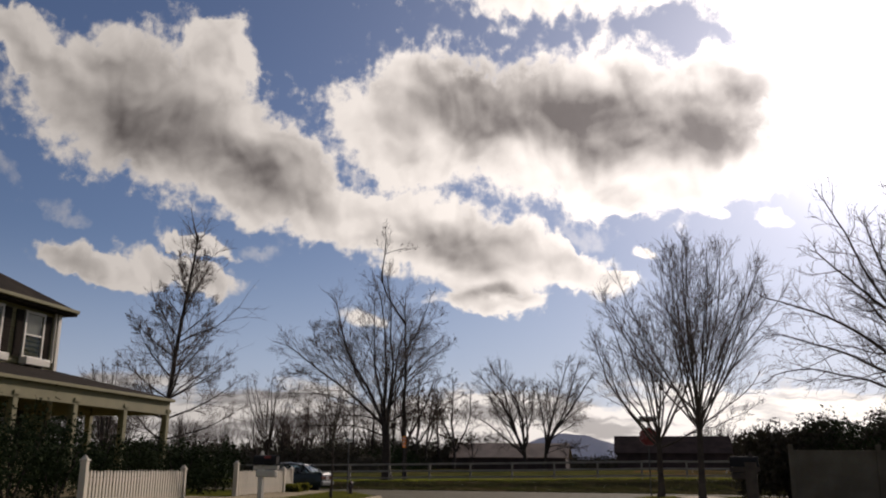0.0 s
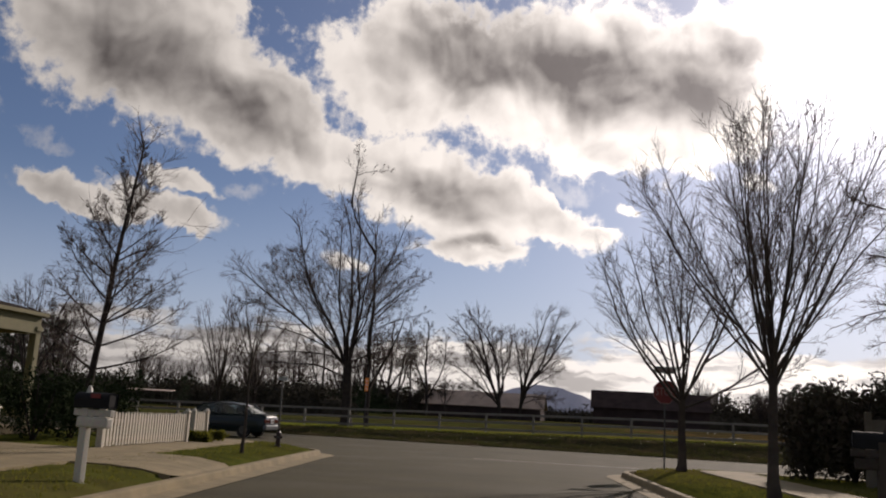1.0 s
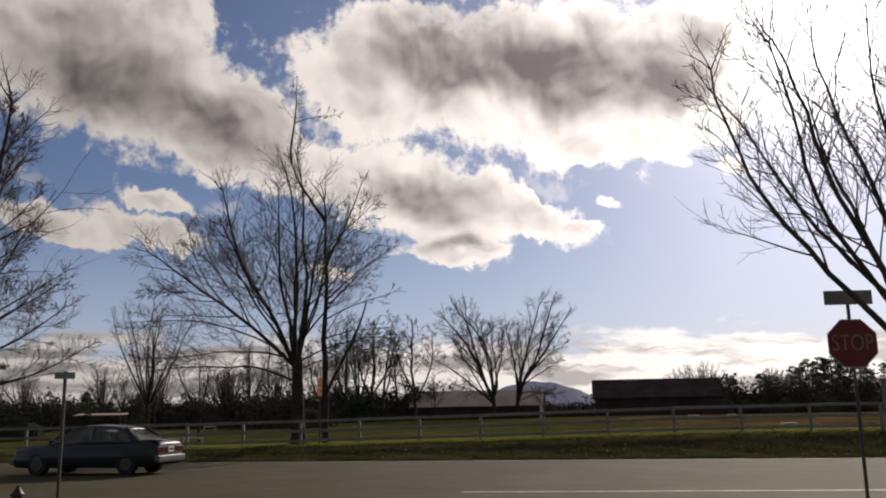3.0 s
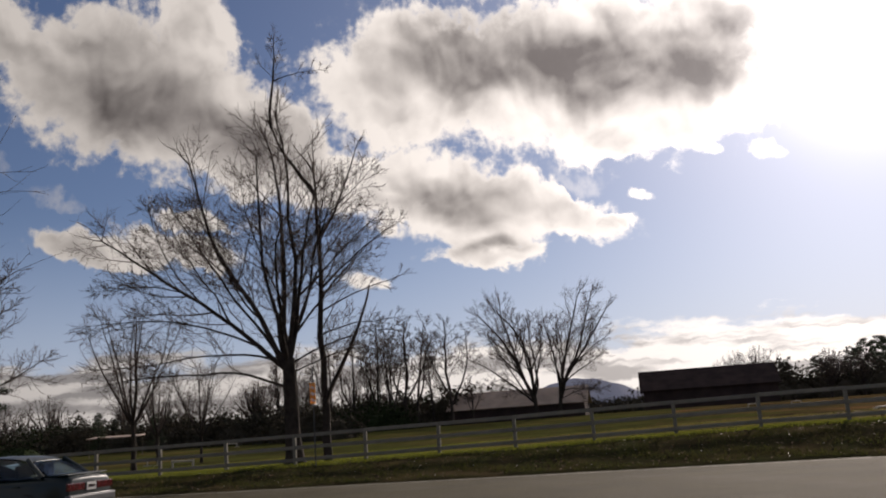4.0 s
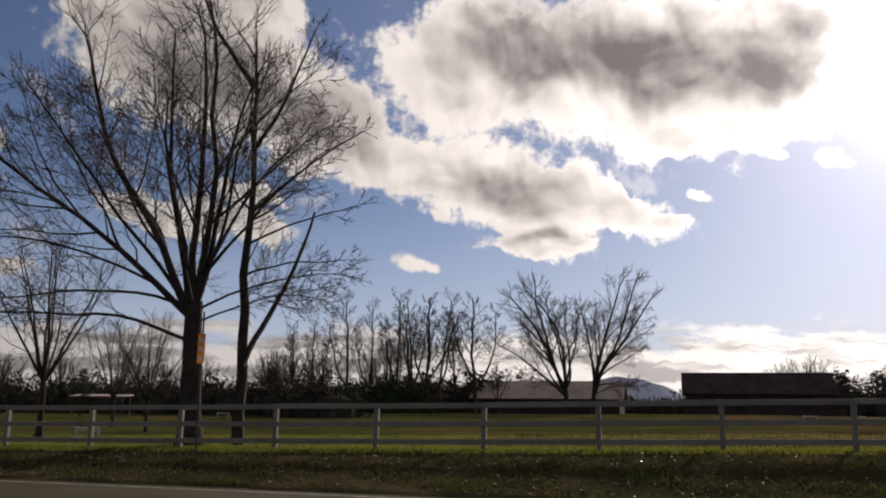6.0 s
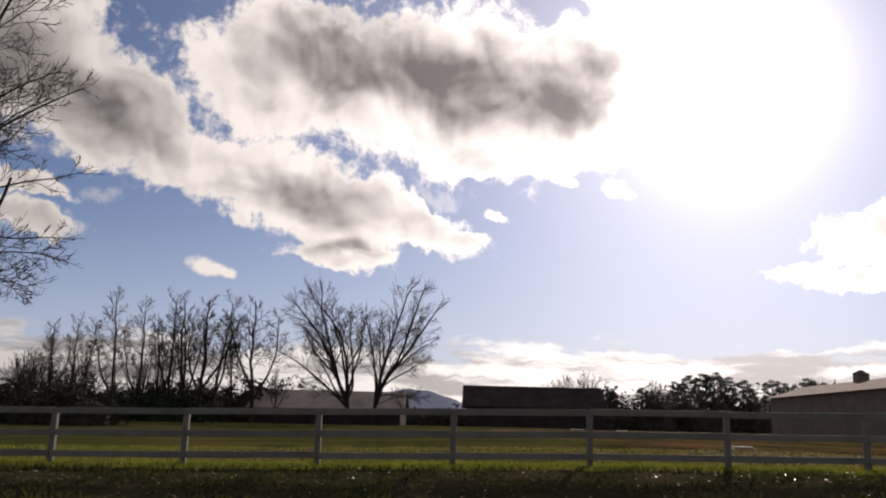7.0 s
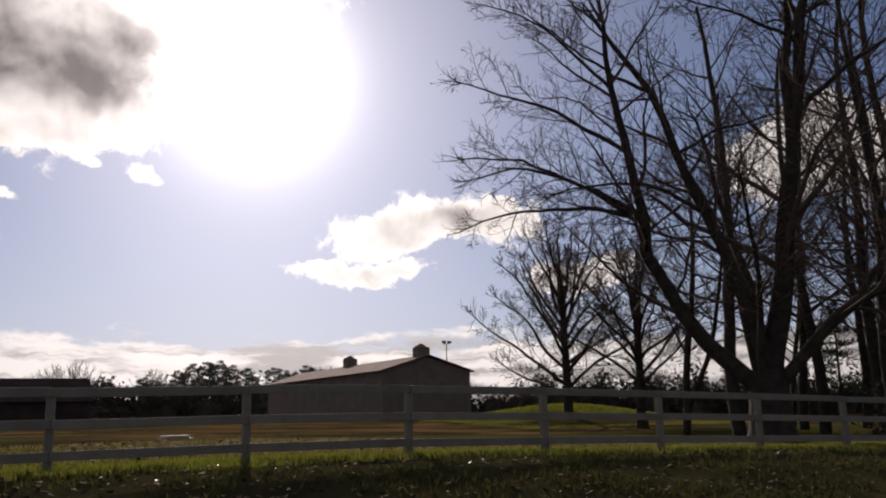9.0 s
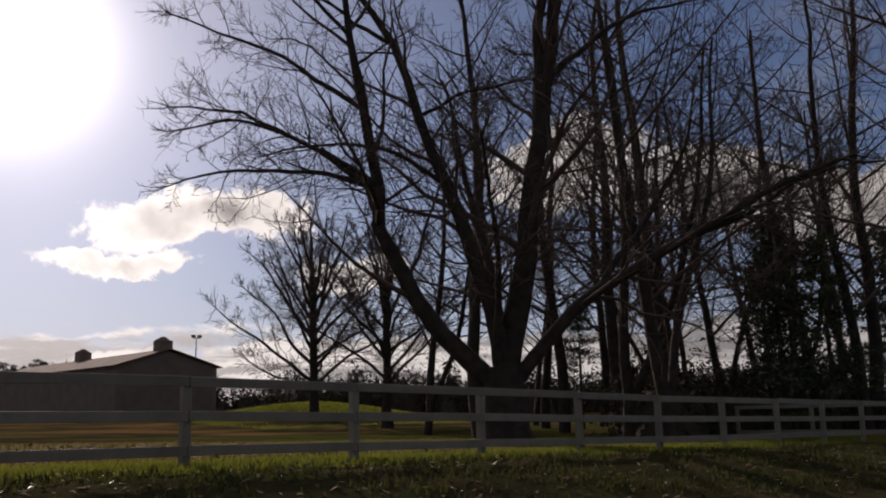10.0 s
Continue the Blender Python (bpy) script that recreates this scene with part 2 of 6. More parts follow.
# ---------------------------------------------------------------- materials
def material(name, base, base2=None, rough=0.8, metal=0.0, scale=4.0, fine=40.0, bump=0.3, contrast=0.5, coat=0.0, spec=0.5, patch=None, patch_scale=0.6, vary=0.0):
    """Two-scale mottled surface: base to base2 over coarse noise, grain by fine noise, patch colour in large stains."""
    m = bpy.data.materials.new(name)
    m.use_nodes = True
    nt = m.node_tree
    b = nt.nodes["Principled BSDF"]
    base2 = base2 or tuple(c * 0.72 for c in base)
    tc = make_node(nt, "ShaderNodeTexCoord")
    n1 = make_node(nt, "ShaderNodeTexNoise")
    n1.inputs["Scale"].default_value, n1.inputs["Detail"].default_value = scale, 5
    n2 = make_node(nt, "ShaderNodeTexNoise")
    n2.inputs["Scale"].default_value, n2.inputs["Detail"].default_value = fine, 3
    for n in (n1, n2):
        nt.links.new(tc.outputs["Object"], n.inputs["Vector"])
    ramp = make_node(nt, "ShaderNodeMapRange")
    ramp.inputs["From Min"].default_value, ramp.inputs["From Max"].default_value = 0.5 - 0.5 * contrast * 0.6, 0.5 + 0.5 * contrast * 0.6
    nt.links.new(n1.outputs["Fac"], ramp.inputs["Value"])
    mx = make_node(nt, "ShaderNodeMix", data_type="RGBA")
    nt.links.new(ramp.outputs["Result"], mx.inputs["Factor"])
    mx.inputs["A"].default_value, mx.inputs["B"].default_value = (*base, 1), (*base2, 1)
    col = mx.outputs["Result"]
    if patch:
        n3 = make_node(nt, "ShaderNodeTexNoise")
        n3.inputs["Scale"].default_value, n3.inputs["Detail"].default_value = patch_scale, 4
        nt.links.new(tc.outputs["Object"], n3.inputs["Vector"])
        r3 = make_node(nt, "ShaderNodeMapRange")
        r3.inputs["From Min"].default_value, r3.inputs["From Max"].default_value = 0.5, 0.66
        nt.links.new(n3.outputs["Fac"], r3.inputs["Value"])
        m3 = make_node(nt, "ShaderNodeMix", data_type="RGBA")
        nt.links.new(r3.outputs["Result"], m3.inputs["Factor"])
        nt.links.new(col, m3.inputs["A"])
        m3.inputs["B"].default_value = (*patch, 1)
        col = m3.outputs["Result"]
    g = make_node(nt, "ShaderNodeMix", data_type="RGBA", blend_type="MULTIPLY")
    g.inputs["Factor"].default_value = 0.35
    nt.links.new(col, g.inputs["A"])
    nt.links.new(n2.outputs["Color"], g.inputs["B"])
    hs = make_node(nt, "ShaderNodeHueSaturation")
    hs.inputs["Value"].default_value = 1.18
    nt.links.new(g.outputs["Result"], hs.inputs["Color"])
    if vary:
        info = make_node(nt, "ShaderNodeObjectInfo")
        mr = make_node(nt, "ShaderNodeMapRange")
        mr.inputs["To Min"].default_value, mr.inputs["To Max"].default_value = 1.18 - vary, 1.18 + vary
        nt.links.new(info.outputs["Random"], mr.inputs["Value"])
        nt.links.new(mr.outputs["Result"], hs.inputs["Value"])
    nt.links.new(hs.outputs["Color"], b.inputs["Base Color"])
    b.inputs["Roughness"].default_value, b.inputs["Metallic"].default_value = rough, metal
    b.inputs["Coat Weight"].default_value = coat
    b.inputs["Specular IOR Level"].default_value = spec
    if bump:
        bp = make_node(nt, "ShaderNodeBump")
        bp.inputs["Strength"].default_value, bp.inputs["Distance"].default_value = bump, 0.02
        nt.links.new(n2.outputs["Fac"], bp.inputs["Height"])
        nt.links.new(bp.outputs["Normal"], b.inputs["Normal"])
    return m


def glass_material(name, tint):
    m = bpy.data.materials.new(name)
    m.use_nodes = True
    b = m.node_tree.nodes["Principled BSDF"]
    b.inputs["Base Color"].default_value = (*tint, 1)
    b.inputs["Roughness"].default_value = 0.04
    b.inputs["Transmission Weight"].default_value = 1.0
    b.inputs["IOR"].default_value = 1.45
    return m


def translucent(m, tint, share=0.45):
    """Thin blades let light through."""
    nt = m.node_tree
    out = next(n for n in nt.nodes if n.type == "OUTPUT_MATERIAL")
    thin = make_node(nt, "ShaderNodeBsdfTranslucent")
    thin.inputs["Color"].default_value = (*tint, 1)
    mix = make_node(nt, "ShaderNodeMixShader")
    mix.inputs[0].default_value = share
    nt.links.new(nt.nodes["Principled BSDF"].outputs[0], mix.inputs[1])
    nt.links.new(thin.outputs[0], mix.inputs[2])
    nt.links.new(mix.outputs[0], out.inputs["Surface"])
    return m


ASPHALT = material("asphalt", (0.056, 0.048, 0.017), (0.04, 0.034, 0.012), 0.9, scale=0.7, fine=90, bump=0.5, patch=(0.064, 0.056, 0.028), patch_scale=0.35, spec=0.15)
CONCRETE = material("concrete", (0.27, 0.215, 0.12), (0.2, 0.16, 0.09), 0.9, scale=2.0, fine=60, bump=0.3, spec=0.2)
GRASS = material("grass_ground", (0.095, 0.105, 0.022), (0.055, 0.06, 0.016), 1.0, scale=0.9, fine=22, bump=1.0, patch=(0.1, 0.085, 0.03), patch_scale=0.12, spec=0.0)
MEADOW = material("meadow_ground", (0.07, 0.076, 0.022), (0.036, 0.036, 0.015), 1.0, scale=0.22, fine=14, bump=1.0, contrast=0.35, patch=(0.1, 0.078, 0.03), patch_scale=0.11, spec=0.0)
PADDOCK = material("paddock_soil", (0.095, 0.075, 0.03), (0.038, 0.032, 0.018), 1.0, scale=0.16, fine=9, bump=1.0, contrast=0.35, patch=(0.17, 0.1, 0.045), patch_scale=0.09, spec=0.0)
BANK = material("bank_soil", (0.05, 0.05, 0.022), (0.036, 0.031, 0.017), 1.0, scale=0.8, fine=12, bump=1.0, patch=(0.08, 0.062, 0.032), patch_scale=0.5, spec=0.0)
WEED = translucent(material("weed_leaf", (0.055, 0.07, 0.021), (0.066, 0.052, 0.026), 0.85, scale=0.5, fine=8, bump=0, spec=0.1), (0.085, 0.09, 0.025), 0.3)
LAWN_BLADE = translucent(material("lawn_blade", (0.1, 0.11, 0.024), (0.07, 0.075, 0.02), 0.8, scale=0.8, fine=8, bump=0, spec=0.1), (0.17, 0.165, 0.025), 0.42)
STRAW = translucent(material("dry_grass", (0.13, 0.11, 0.045), (0.07, 0.08, 0.025), 0.9, scale=0.6, fine=8, bump=0, spec=0.05), (0.22, 0.19, 0.06))
BLADE = translucent(material("grass_blade", (0.12, 0.155, 0.028), (0.07, 0.085, 0.02), 0.7, scale=0.8, fine=8, bump=0, spec=0.15), (0.2, 0.22, 0.03))
BARK = material("bark", (0.062, 0.05, 0.042), (0.036, 0.03, 0.026), 0.95, scale=3, fine=24, bump=0.9, spec=0.1)
BARK_GREY = material("bark_grey", (0.095, 0.076, 0.06), (0.055, 0.045, 0.038), 0.95, scale=3, fine=24, bump=0.9, spec=0.1)
TWIG = material("twig", (0.12, 0.092, 0.078), (0.08, 0.062, 0.053), 0.95, scale=1, fine=9, bump=0, spec=0.1)
WHITE_PAINT = material("white_paint", (0.54, 0.49, 0.38), (0.42, 0.38, 0.3), 0.6, scale=1.6, fine=30, bump=0.15, vary=0.06)
# white rail paint, weathered, and darkened further for the fence's backlit side
RAIL_PAINT = material("weathered_shaded_white", (0.25, 0.232, 0.19), (0.18, 0.167, 0.138), 0.75, scale=1.3, fine=30, bump=0.2, vary=0.1, spec=0.2)
WHITE_TRIM = material("white_trim", (0.58, 0.55, 0.46), (0.5, 0.47, 0.39), 0.5, scale=1.5, fine=30, bump=0.1)
SIDING = material("siding", (0.21, 0.19, 0.085), (0.17, 0.155, 0.07), 0.8, scale=1.2, fine=30, bump=0.1)
SHINGLE = material("shingle", (0.04, 0.033, 0.026), (0.025, 0.021, 0.018), 1.0, scale=1.5, fine=14, bump=0.8, spec=0.03)
HEDGE = material("hedge_leaf", (0.036, 0.05, 0.022), (0.022, 0.032, 0.014), 0.95, scale=2.0, fine=12, bump=0, spec=0.03)
PINE = material("pine_needle", (0.065, 0.08, 0.042), (0.04, 0.052, 0.028), 0.8, scale=1.2, fine=8, bump=0, spec=0.1)
SCRUB = material("scrub", (0.085, 0.072, 0.052), (0.05, 0.046, 0.032), 0.95, scale=0.4, fine=5, bump=0, spec=0.05)
BARN_TAN = material("tan_metal_roof", (0.44, 0.32, 0.24), (0.3, 0.22, 0.17), 0.6, scale=0.4, fine=6, bump=0.1)
BARN_DARK = material("dark_barn_board", (0.07, 0.05, 0.046), (0.045, 0.034, 0.032), 1.0, scale=0.5, fine=6, bump=0.2, spec=0.03)
STABLE_ROOF = material("stable_roof", (0.22, 0.155, 0.12), (0.16, 0.115, 0.09), 0.95, scale=0.5, fine=6, bump=0.2, spec=0.1)
STABLE_WALL = material("stable_wall", (0.2, 0.155, 0.125), (0.16, 0.122, 0.1), 0.85, scale=0.6, fine=8, bump=0.2)
CAR_PAINT = material("car_paint", (0.008, 0.02, 0.021), (0.006, 0.015, 0.016), 0.4, metal=0.2, scale=1, fine=200, bump=0, coat=0.3, spec=0.35)
BUMPER = material("bumper_grey", (0.14, 0.15, 0.15), (0.1, 0.11, 0.11), 0.35, scale=2, fine=60, bump=0.05, coat=0.3)
GLASS_DARK = glass_material("tinted_glass", (0.42, 0.48, 0.46))
RUBBER = material("rubber", (0.018, 0.018, 0.018), None, 0.85, scale=8, fine=40)
CHROME = material("chrome", (0.62, 0.62, 0.62), (0.55, 0.55, 0.56), 0.2, metal=1.0, scale=4, fine=40, bump=0)
RED_LENS = material("red_lens", (0.11, 0.012, 0.014), (0.08, 0.01, 0.011), 0.2, scale=8, fine=60, bump=0.1, coat=0.5)
SIGN_RED = material("sign_red", (0.2, 0.025, 0.022), (0.16, 0.02, 0.018), 0.5, scale=4, fine=40, bump=0.05)
SIGN_WHITE = material("sign_white", (0.75, 0.75, 0.72), None, 0.5, scale=4, fine=40, bump=0.05)
SIGN_GREEN = material("sign_green", (0.24, 0.26, 0.24), None, 0.5, scale=4, fine=40, bump=0.05)
FADED_LETTER = material("faded_letter", (0.3, 0.22, 0.2), (0.24, 0.17, 0.155), 0.6, scale=4, fine=40, bump=0.05)
SIGN_ORANGE = translucent(material("sign_orange", (0.85, 0.38, 0.08), (0.78, 0.33, 0.06), 0.5, scale=5, fine=40, bump=0.05), (0.9, 0.5, 0.14), 0.5)
STEEL = material("galvanised_steel", (0.12, 0.118, 0.11), (0.08, 0.08, 0.075), 0.5, metal=0.8, scale=6, fine=60, bump=0.1)
MAILBOX_BLACK = material("black_enamel", (0.012, 0.012, 0.013), None, 0.65, spec=0.2, scale=6, fine=60, bump=0.05)
WEATHERED = material("weathered_board", (0.16, 0.14, 0.105), (0.11, 0.095, 0.07), 0.9, scale=1.2, fine=25, bump=0.3, spec=0.1, vary=0.08)
HYDRANT_PAINT = material("dark_red_paint", (0.035, 0.014, 0.012), (0.024, 0.01, 0.009), 0.5, scale=8, fine=60, bump=0.1)
LINE_PAINT = material("road_line_paint", (0.36, 0.33, 0.27), (0.14, 0.13, 0.1), 0.8, scale=3, fine=50, bump=0.2)
LITTER = material("leaf_litter", (0.19, 0.12, 0.06), (0.11, 0.075, 0.04), 0.9, scale=3, fine=12, bump=0, spec=0.1)
# near-white leaf colour stands in for glints on shiny backlit leaves
GLINT_LEAF = material("glint_leaf", (0.6, 0.55, 0.46), (0.45, 0.38, 0.3), 0.5, scale=3, fine=12, bump=0, spec=0.4)
# distance haze is painted into the hill's bluish base and a faint glow
HILL = material("hazed_hill_woods", (0.22, 0.215, 0.245), (0.17, 0.17, 0.2), 1.0, scale=0.02, fine=0.3, bump=0, spec=0)
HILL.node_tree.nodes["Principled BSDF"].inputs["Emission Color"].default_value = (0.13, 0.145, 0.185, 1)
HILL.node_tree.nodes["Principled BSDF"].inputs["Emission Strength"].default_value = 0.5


# ---------------------------------------------------------------- mesh helpers
def link_mesh(name, verts, faces, mat, parent=None, label="", smooth=False):
    me = bpy.data.meshes.new(name)
    me.from_pydata([tuple(v) for v in verts] if not isinstance(verts, np.ndarray) else verts.tolist(), [], faces if not isinstance(faces, np.ndarray) else faces.tolist())
    me.materials.append(mat)
    if smooth:
        me.shade_smooth()
    ob = new(name, me)
    if parent is not None:
        ob.parent = parent
    if label:
        ob["label"] = label
    return ob


def part(name, bm, mat, parent=None, label="", smooth=False):
    me = bpy.data.meshes.new(name)
    bm.to_mesh(me)
    bm.free()
    me.materials.append(mat)
    if smooth:
        me.shade_smooth()
    ob = new(name, me)
    if parent is not None:
        ob.parent = parent
    if label:
        ob["label"] = label
    return ob


def thing(name, x, y, z, rz=0, **tags):
    e = new(name)
    e.matrix_world = pose(x, y, z, 0, 0, rz)
    e.empty_display_size = 0.2
    return tagged(e, **tags)


def add_box(bm, c, s, bevel=0.0, turn=None):
    """A box of size s about c in bm, its edges rounded by bevel."""
    m = Matrix.Translation(c) @ (turn or Matrix.Identity(4)) @ Matrix.Diagonal((*s, 1))
    vs = bmesh.ops.create_cube(bm, size=1.0, matrix=m)["verts"]
    if bevel:
        es = list({e for v in vs for e in v.link_edges})
        bmesh.ops.bevel(bm, geom=es, offset=bevel, segments=2, affect="EDGES", profile=0.6)
    return bm


def add_cyl(bm, p0, p1, r0, r1=None, n=12):
    p0, p1 = Vector(p0), Vector(p1)
    d = p1 - p0
    m = Matrix.Translation((p0 + p1) / 2) @ d.to_track_quat("Z", "Y").to_matrix().to_4x4()
    bmesh.ops.create_cone(bm, cap_ends=True, segments=n, radius1=r0, radius2=r0 if r1 is None else r1, depth=d.length, matrix=m)
    return bm


def box(c, s, bevel=0.0, turn=None):
    return add_box(bmesh.new(), c, s, bevel, turn)


def cyl(p0, p1, r0, r1=None, n=12):
    return add_cyl(bmesh.new(), p0, p1, r0, r1, n)


def prism(outline, y0, y1):
    """An outline in x and z, drawn out along y."""
    bm = bmesh.new()
    a = [bm.verts.new((x, y0, z)) for x, z in outline]
    b = [bm.verts.new((x, y1, z)) for x, z in outline]
    n = len(outline)
    bm.faces.new(a)
    bm.faces.new(b[::-1])
    for i in range(n):
        bm.faces.new((a[i], b[i], b[(i + 1) % n], a[(i + 1) % n]))
    bmesh.ops.recalc_face_normals(bm, faces=bm.faces)
    return bm


# ---------------------------------------------------------------- ground
def ease(a, b, x):
    t = np.clip((x - a) / (b - a), 0, 1)
    return t * t * (3 - 2 * t)


def left_kerb(y):
    """The street's kerb lines, x at y."""
    return -4.1 - 0.14 * (y + 45)


def right_kerb(y):
    return 4.5 - 0.13 * (y + 45)


def far_edge(x):
    """The cross road's far edge, y at x."""
    return -6.2 - 0.04 * (np.clip(x, -30, 20) + 6)


def near_edge(x):
    return np.where(x < 0, -28.3, -28.8)


def road_z(y):
    return -0.03 - 0.24 * ease(-33, -18, y)


def fence_ground(x):
    return np.interp(x, [-60, -26, -14, -5, 4, 10, 13, 16, 22, 28, 45], [-0.05, 0.08, 0.23, 0.37, 0.55, 0.6, 0.6, 0.55, 0.41, 0.24, -0.1])


def kerb_distance(x, y):
    """Metres outside the roads: negative on the asphalt."""
    street = np.maximum(left_kerb(y) - x, x - right_kerb(y))
    cross = np.maximum(near_edge(x) - y, y - far_edge(x))
    street = np.where(y > -15, 9.0, street)
    k = 3.4  # corner radius
    a, b = np.maximum(k - street, 0), np.maximum(k - cross, 0)
    corner = k - np.hypot(a, b)
    both = np.where((y < -14), np.minimum(np.minimum(street, cross), corner), cross)
    return both


def ground_z(x, y):
    x, y = np.asarray(x, float), np.asarray(y, float)
    d = kerb_distance(x, y)
    base = road_z(y)
    lawn = base + 0.15 + 0.12 * ease(0.1, 1.2, d) + 0.08 * ease(2.5, 5.0, d)
    fg = fence_ground(x)
    bank = base + 0.05 + (fg - base - 0.05) * ease(0.2, 5.0, d)
    field = fg + (1.3 - fg) * ease(20, 130, y) + 0.12 * np.sin(x * 0.07 + 1) * ease(3, 12, y) * np.cos(y * 0.05) + 1.9 * np.exp(-((x - 62) / 12) ** 2 - ((y - 61) / 7) ** 2)
    north = np.where(y > 0, field, bank)
    z = np.where(y > -13, north, lawn)
    return np.where(d < 0.19, base - 0.12, z)


def ground():
    def axis(lo, hi, mid0, mid1, step):
        core = np.arange(mid0, mid1 + 1e-6, step)
        left, right, s, v = [], [], step, mid0
        while v > lo:
            s *= 1.22
            v -= s
            left.append(v)
        s, v = step, mid1
        while v < hi:
            s *= 1.22
            v += s
            right.append(v)
        return np.array(left[::-1] + core.tolist() + right)

    xs, ys = axis(-3500, 3500, -30, 34, 0.3), axis(-1500, 4500, -62, 8, 0.3)
    gx, gy = np.meshgrid(xs, ys)
    gz = ground_z(gx, gy)
    rng = np.random.default_rng(3)
    rough = rng.normal(0, 0.012, gx.shape) * (kerb_distance(gx, gy) > 0.3)
    v = np.stack([gx, gy, gz + rough], -1).reshape(-1, 3)
    nx, ny = len(xs), len(ys)
    i = (np.arange(ny - 1)[:, None] * nx + np.arange(nx - 1)).ravel()
    f = np.stack([i, i + 1, i + nx + 1, i + nx], -1)
    ob = link_mesh("ground", v, f, GRASS, smooth=True)
    ob.data.materials.append(PADDOCK)
    cx, cy = v[f].mean(1)[:, 0], v[f].mean(1)[:, 1]
    soil = (cy > 2.2 + 0.8 * np.sin(cx * 0.4) + 0.5 * np.sin(cx * 1.7)) & (cy < 160) & (cx > 6 + 5 * np.sin(cy * 0.21) + 2 * np.sin(cy * 0.9)) & ~((cx > 27 + 3 * np.sin(cy * 0.5)) & (cy < 34))
    ob.data.materials.append(BANK)
    bank = (cy > -9) & (cy < -1.3 + 0.35 * np.sin(cx * 1.1) + 0.3 * np.sin(cx * 2.9 + 1))
    ob.data.materials.append(MEADOW)
    meadow = (cy > 2.0 + 0.6 * np.sin(cx * 0.6)) & ~soil
    kind = np.where(bank, 2, np.where(meadow, 3, soil.astype(np.int32)))
    ob.data.polygons.foreach_set("material_index", kind.astype(np.int32))
    tagged(ob, "winter grass ground rising from the kerbs to a paddock", "grass", kind="structure")


def road():
    """Asphalt: the cells of a fine sheet that lie inside the kerbs."""
    xs = np.concatenate([np.arange(-90, -24, 2.0), np.arange(-24, 24, 0.3), np.arange(24, 90, 2.0)])
    ys = np.concatenate([np.arange(-140, -64, 2.0), np.arange(-64, -2, 0.3)])
    gx, gy = np.meshgrid(xs, ys)
    d = kerb_distance(gx, gy)
    gz = road_z(gy) + 0.0
    v = np.stack([gx, gy, gz], -1).reshape(-1, 3)
    nx, ny = len(xs), len(ys)
    i = (np.arange(ny - 1)[:, None] * nx + np.arange(nx - 1)).ravel()
    f = np.stack([i, i + 1, i + nx + 1, i + nx], -1)
    keep = d.ravel()[f].min(1) < 0.12
    ob = link_mesh("road", v, f[keep], ASPHALT, smooth=True)
    tagged(ob, "worn grey asphalt street meeting a wider cross road", "road", kind="structure")


ground()
road()


def corner_line(side):
    """The kerb's line on one side of the street: along it, round the corner, along the cross road."""
    k = 3.4
    pts = []
    if side < 0:
        ne = float(near_edge(-12.0))
        for y in np.arange(-130, ne - k, 1.5):
            pts.append((left_kerb(y), y))
        cx, cy = left_kerb(ne - k) - k, ne - k
        for a in np.linspace(0, 90, 10):
            pts.append((cx + k * math.cos(radians(a)), cy + k * math.sin(radians(a))))
        for x in np.arange(cx - 0.6, -85, -2.0):
            pts.append((x, float(near_edge(x))))
    else:
        ne = float(near_edge(10.0))
        for y in np.arange(-130, ne - k, 1.5):
            pts.append((right_kerb(y), y))
        cx, cy = right_kerb(ne - k) + k, ne - k
        for a in np.linspace(180, 90, 10):
            pts.append((cx + k * math.cos(radians(a)), cy + k * math.sin(radians(a))))
        for x in np.arange(cx + 0.6, 85, 2.0):
            pts.append((x, float(near_edge(x))))
    return [Vector((x, y, 0)) for x, y in pts]


def strip(name, line, profile, mat, zf, label, category):
    """Sweeps a profile of (out, up) along a line; out is to the line's outer side."""
    verts, faces = [], []
    n = len(profile)
    for i, p in enumerate(line):
        t = (line[min(i + 1, len(line) - 1)] - line[max(i - 1, 0)]).normalized()
        o = Vector((t.y, -t.x, 0))
        for a, u in profile:
            q = p + o * a
            verts.append((q.x, q.y, zf(q.x, q.y) + u))
    for i in range(len(line) - 1):
        for j in range(n - 1):
            a = i * n + j
            faces.append((a, a + 1, a + n + 1, a + n))
    ob = link_mesh(name, verts, faces, mat)
    return tagged(ob, label, category, kind="structure")


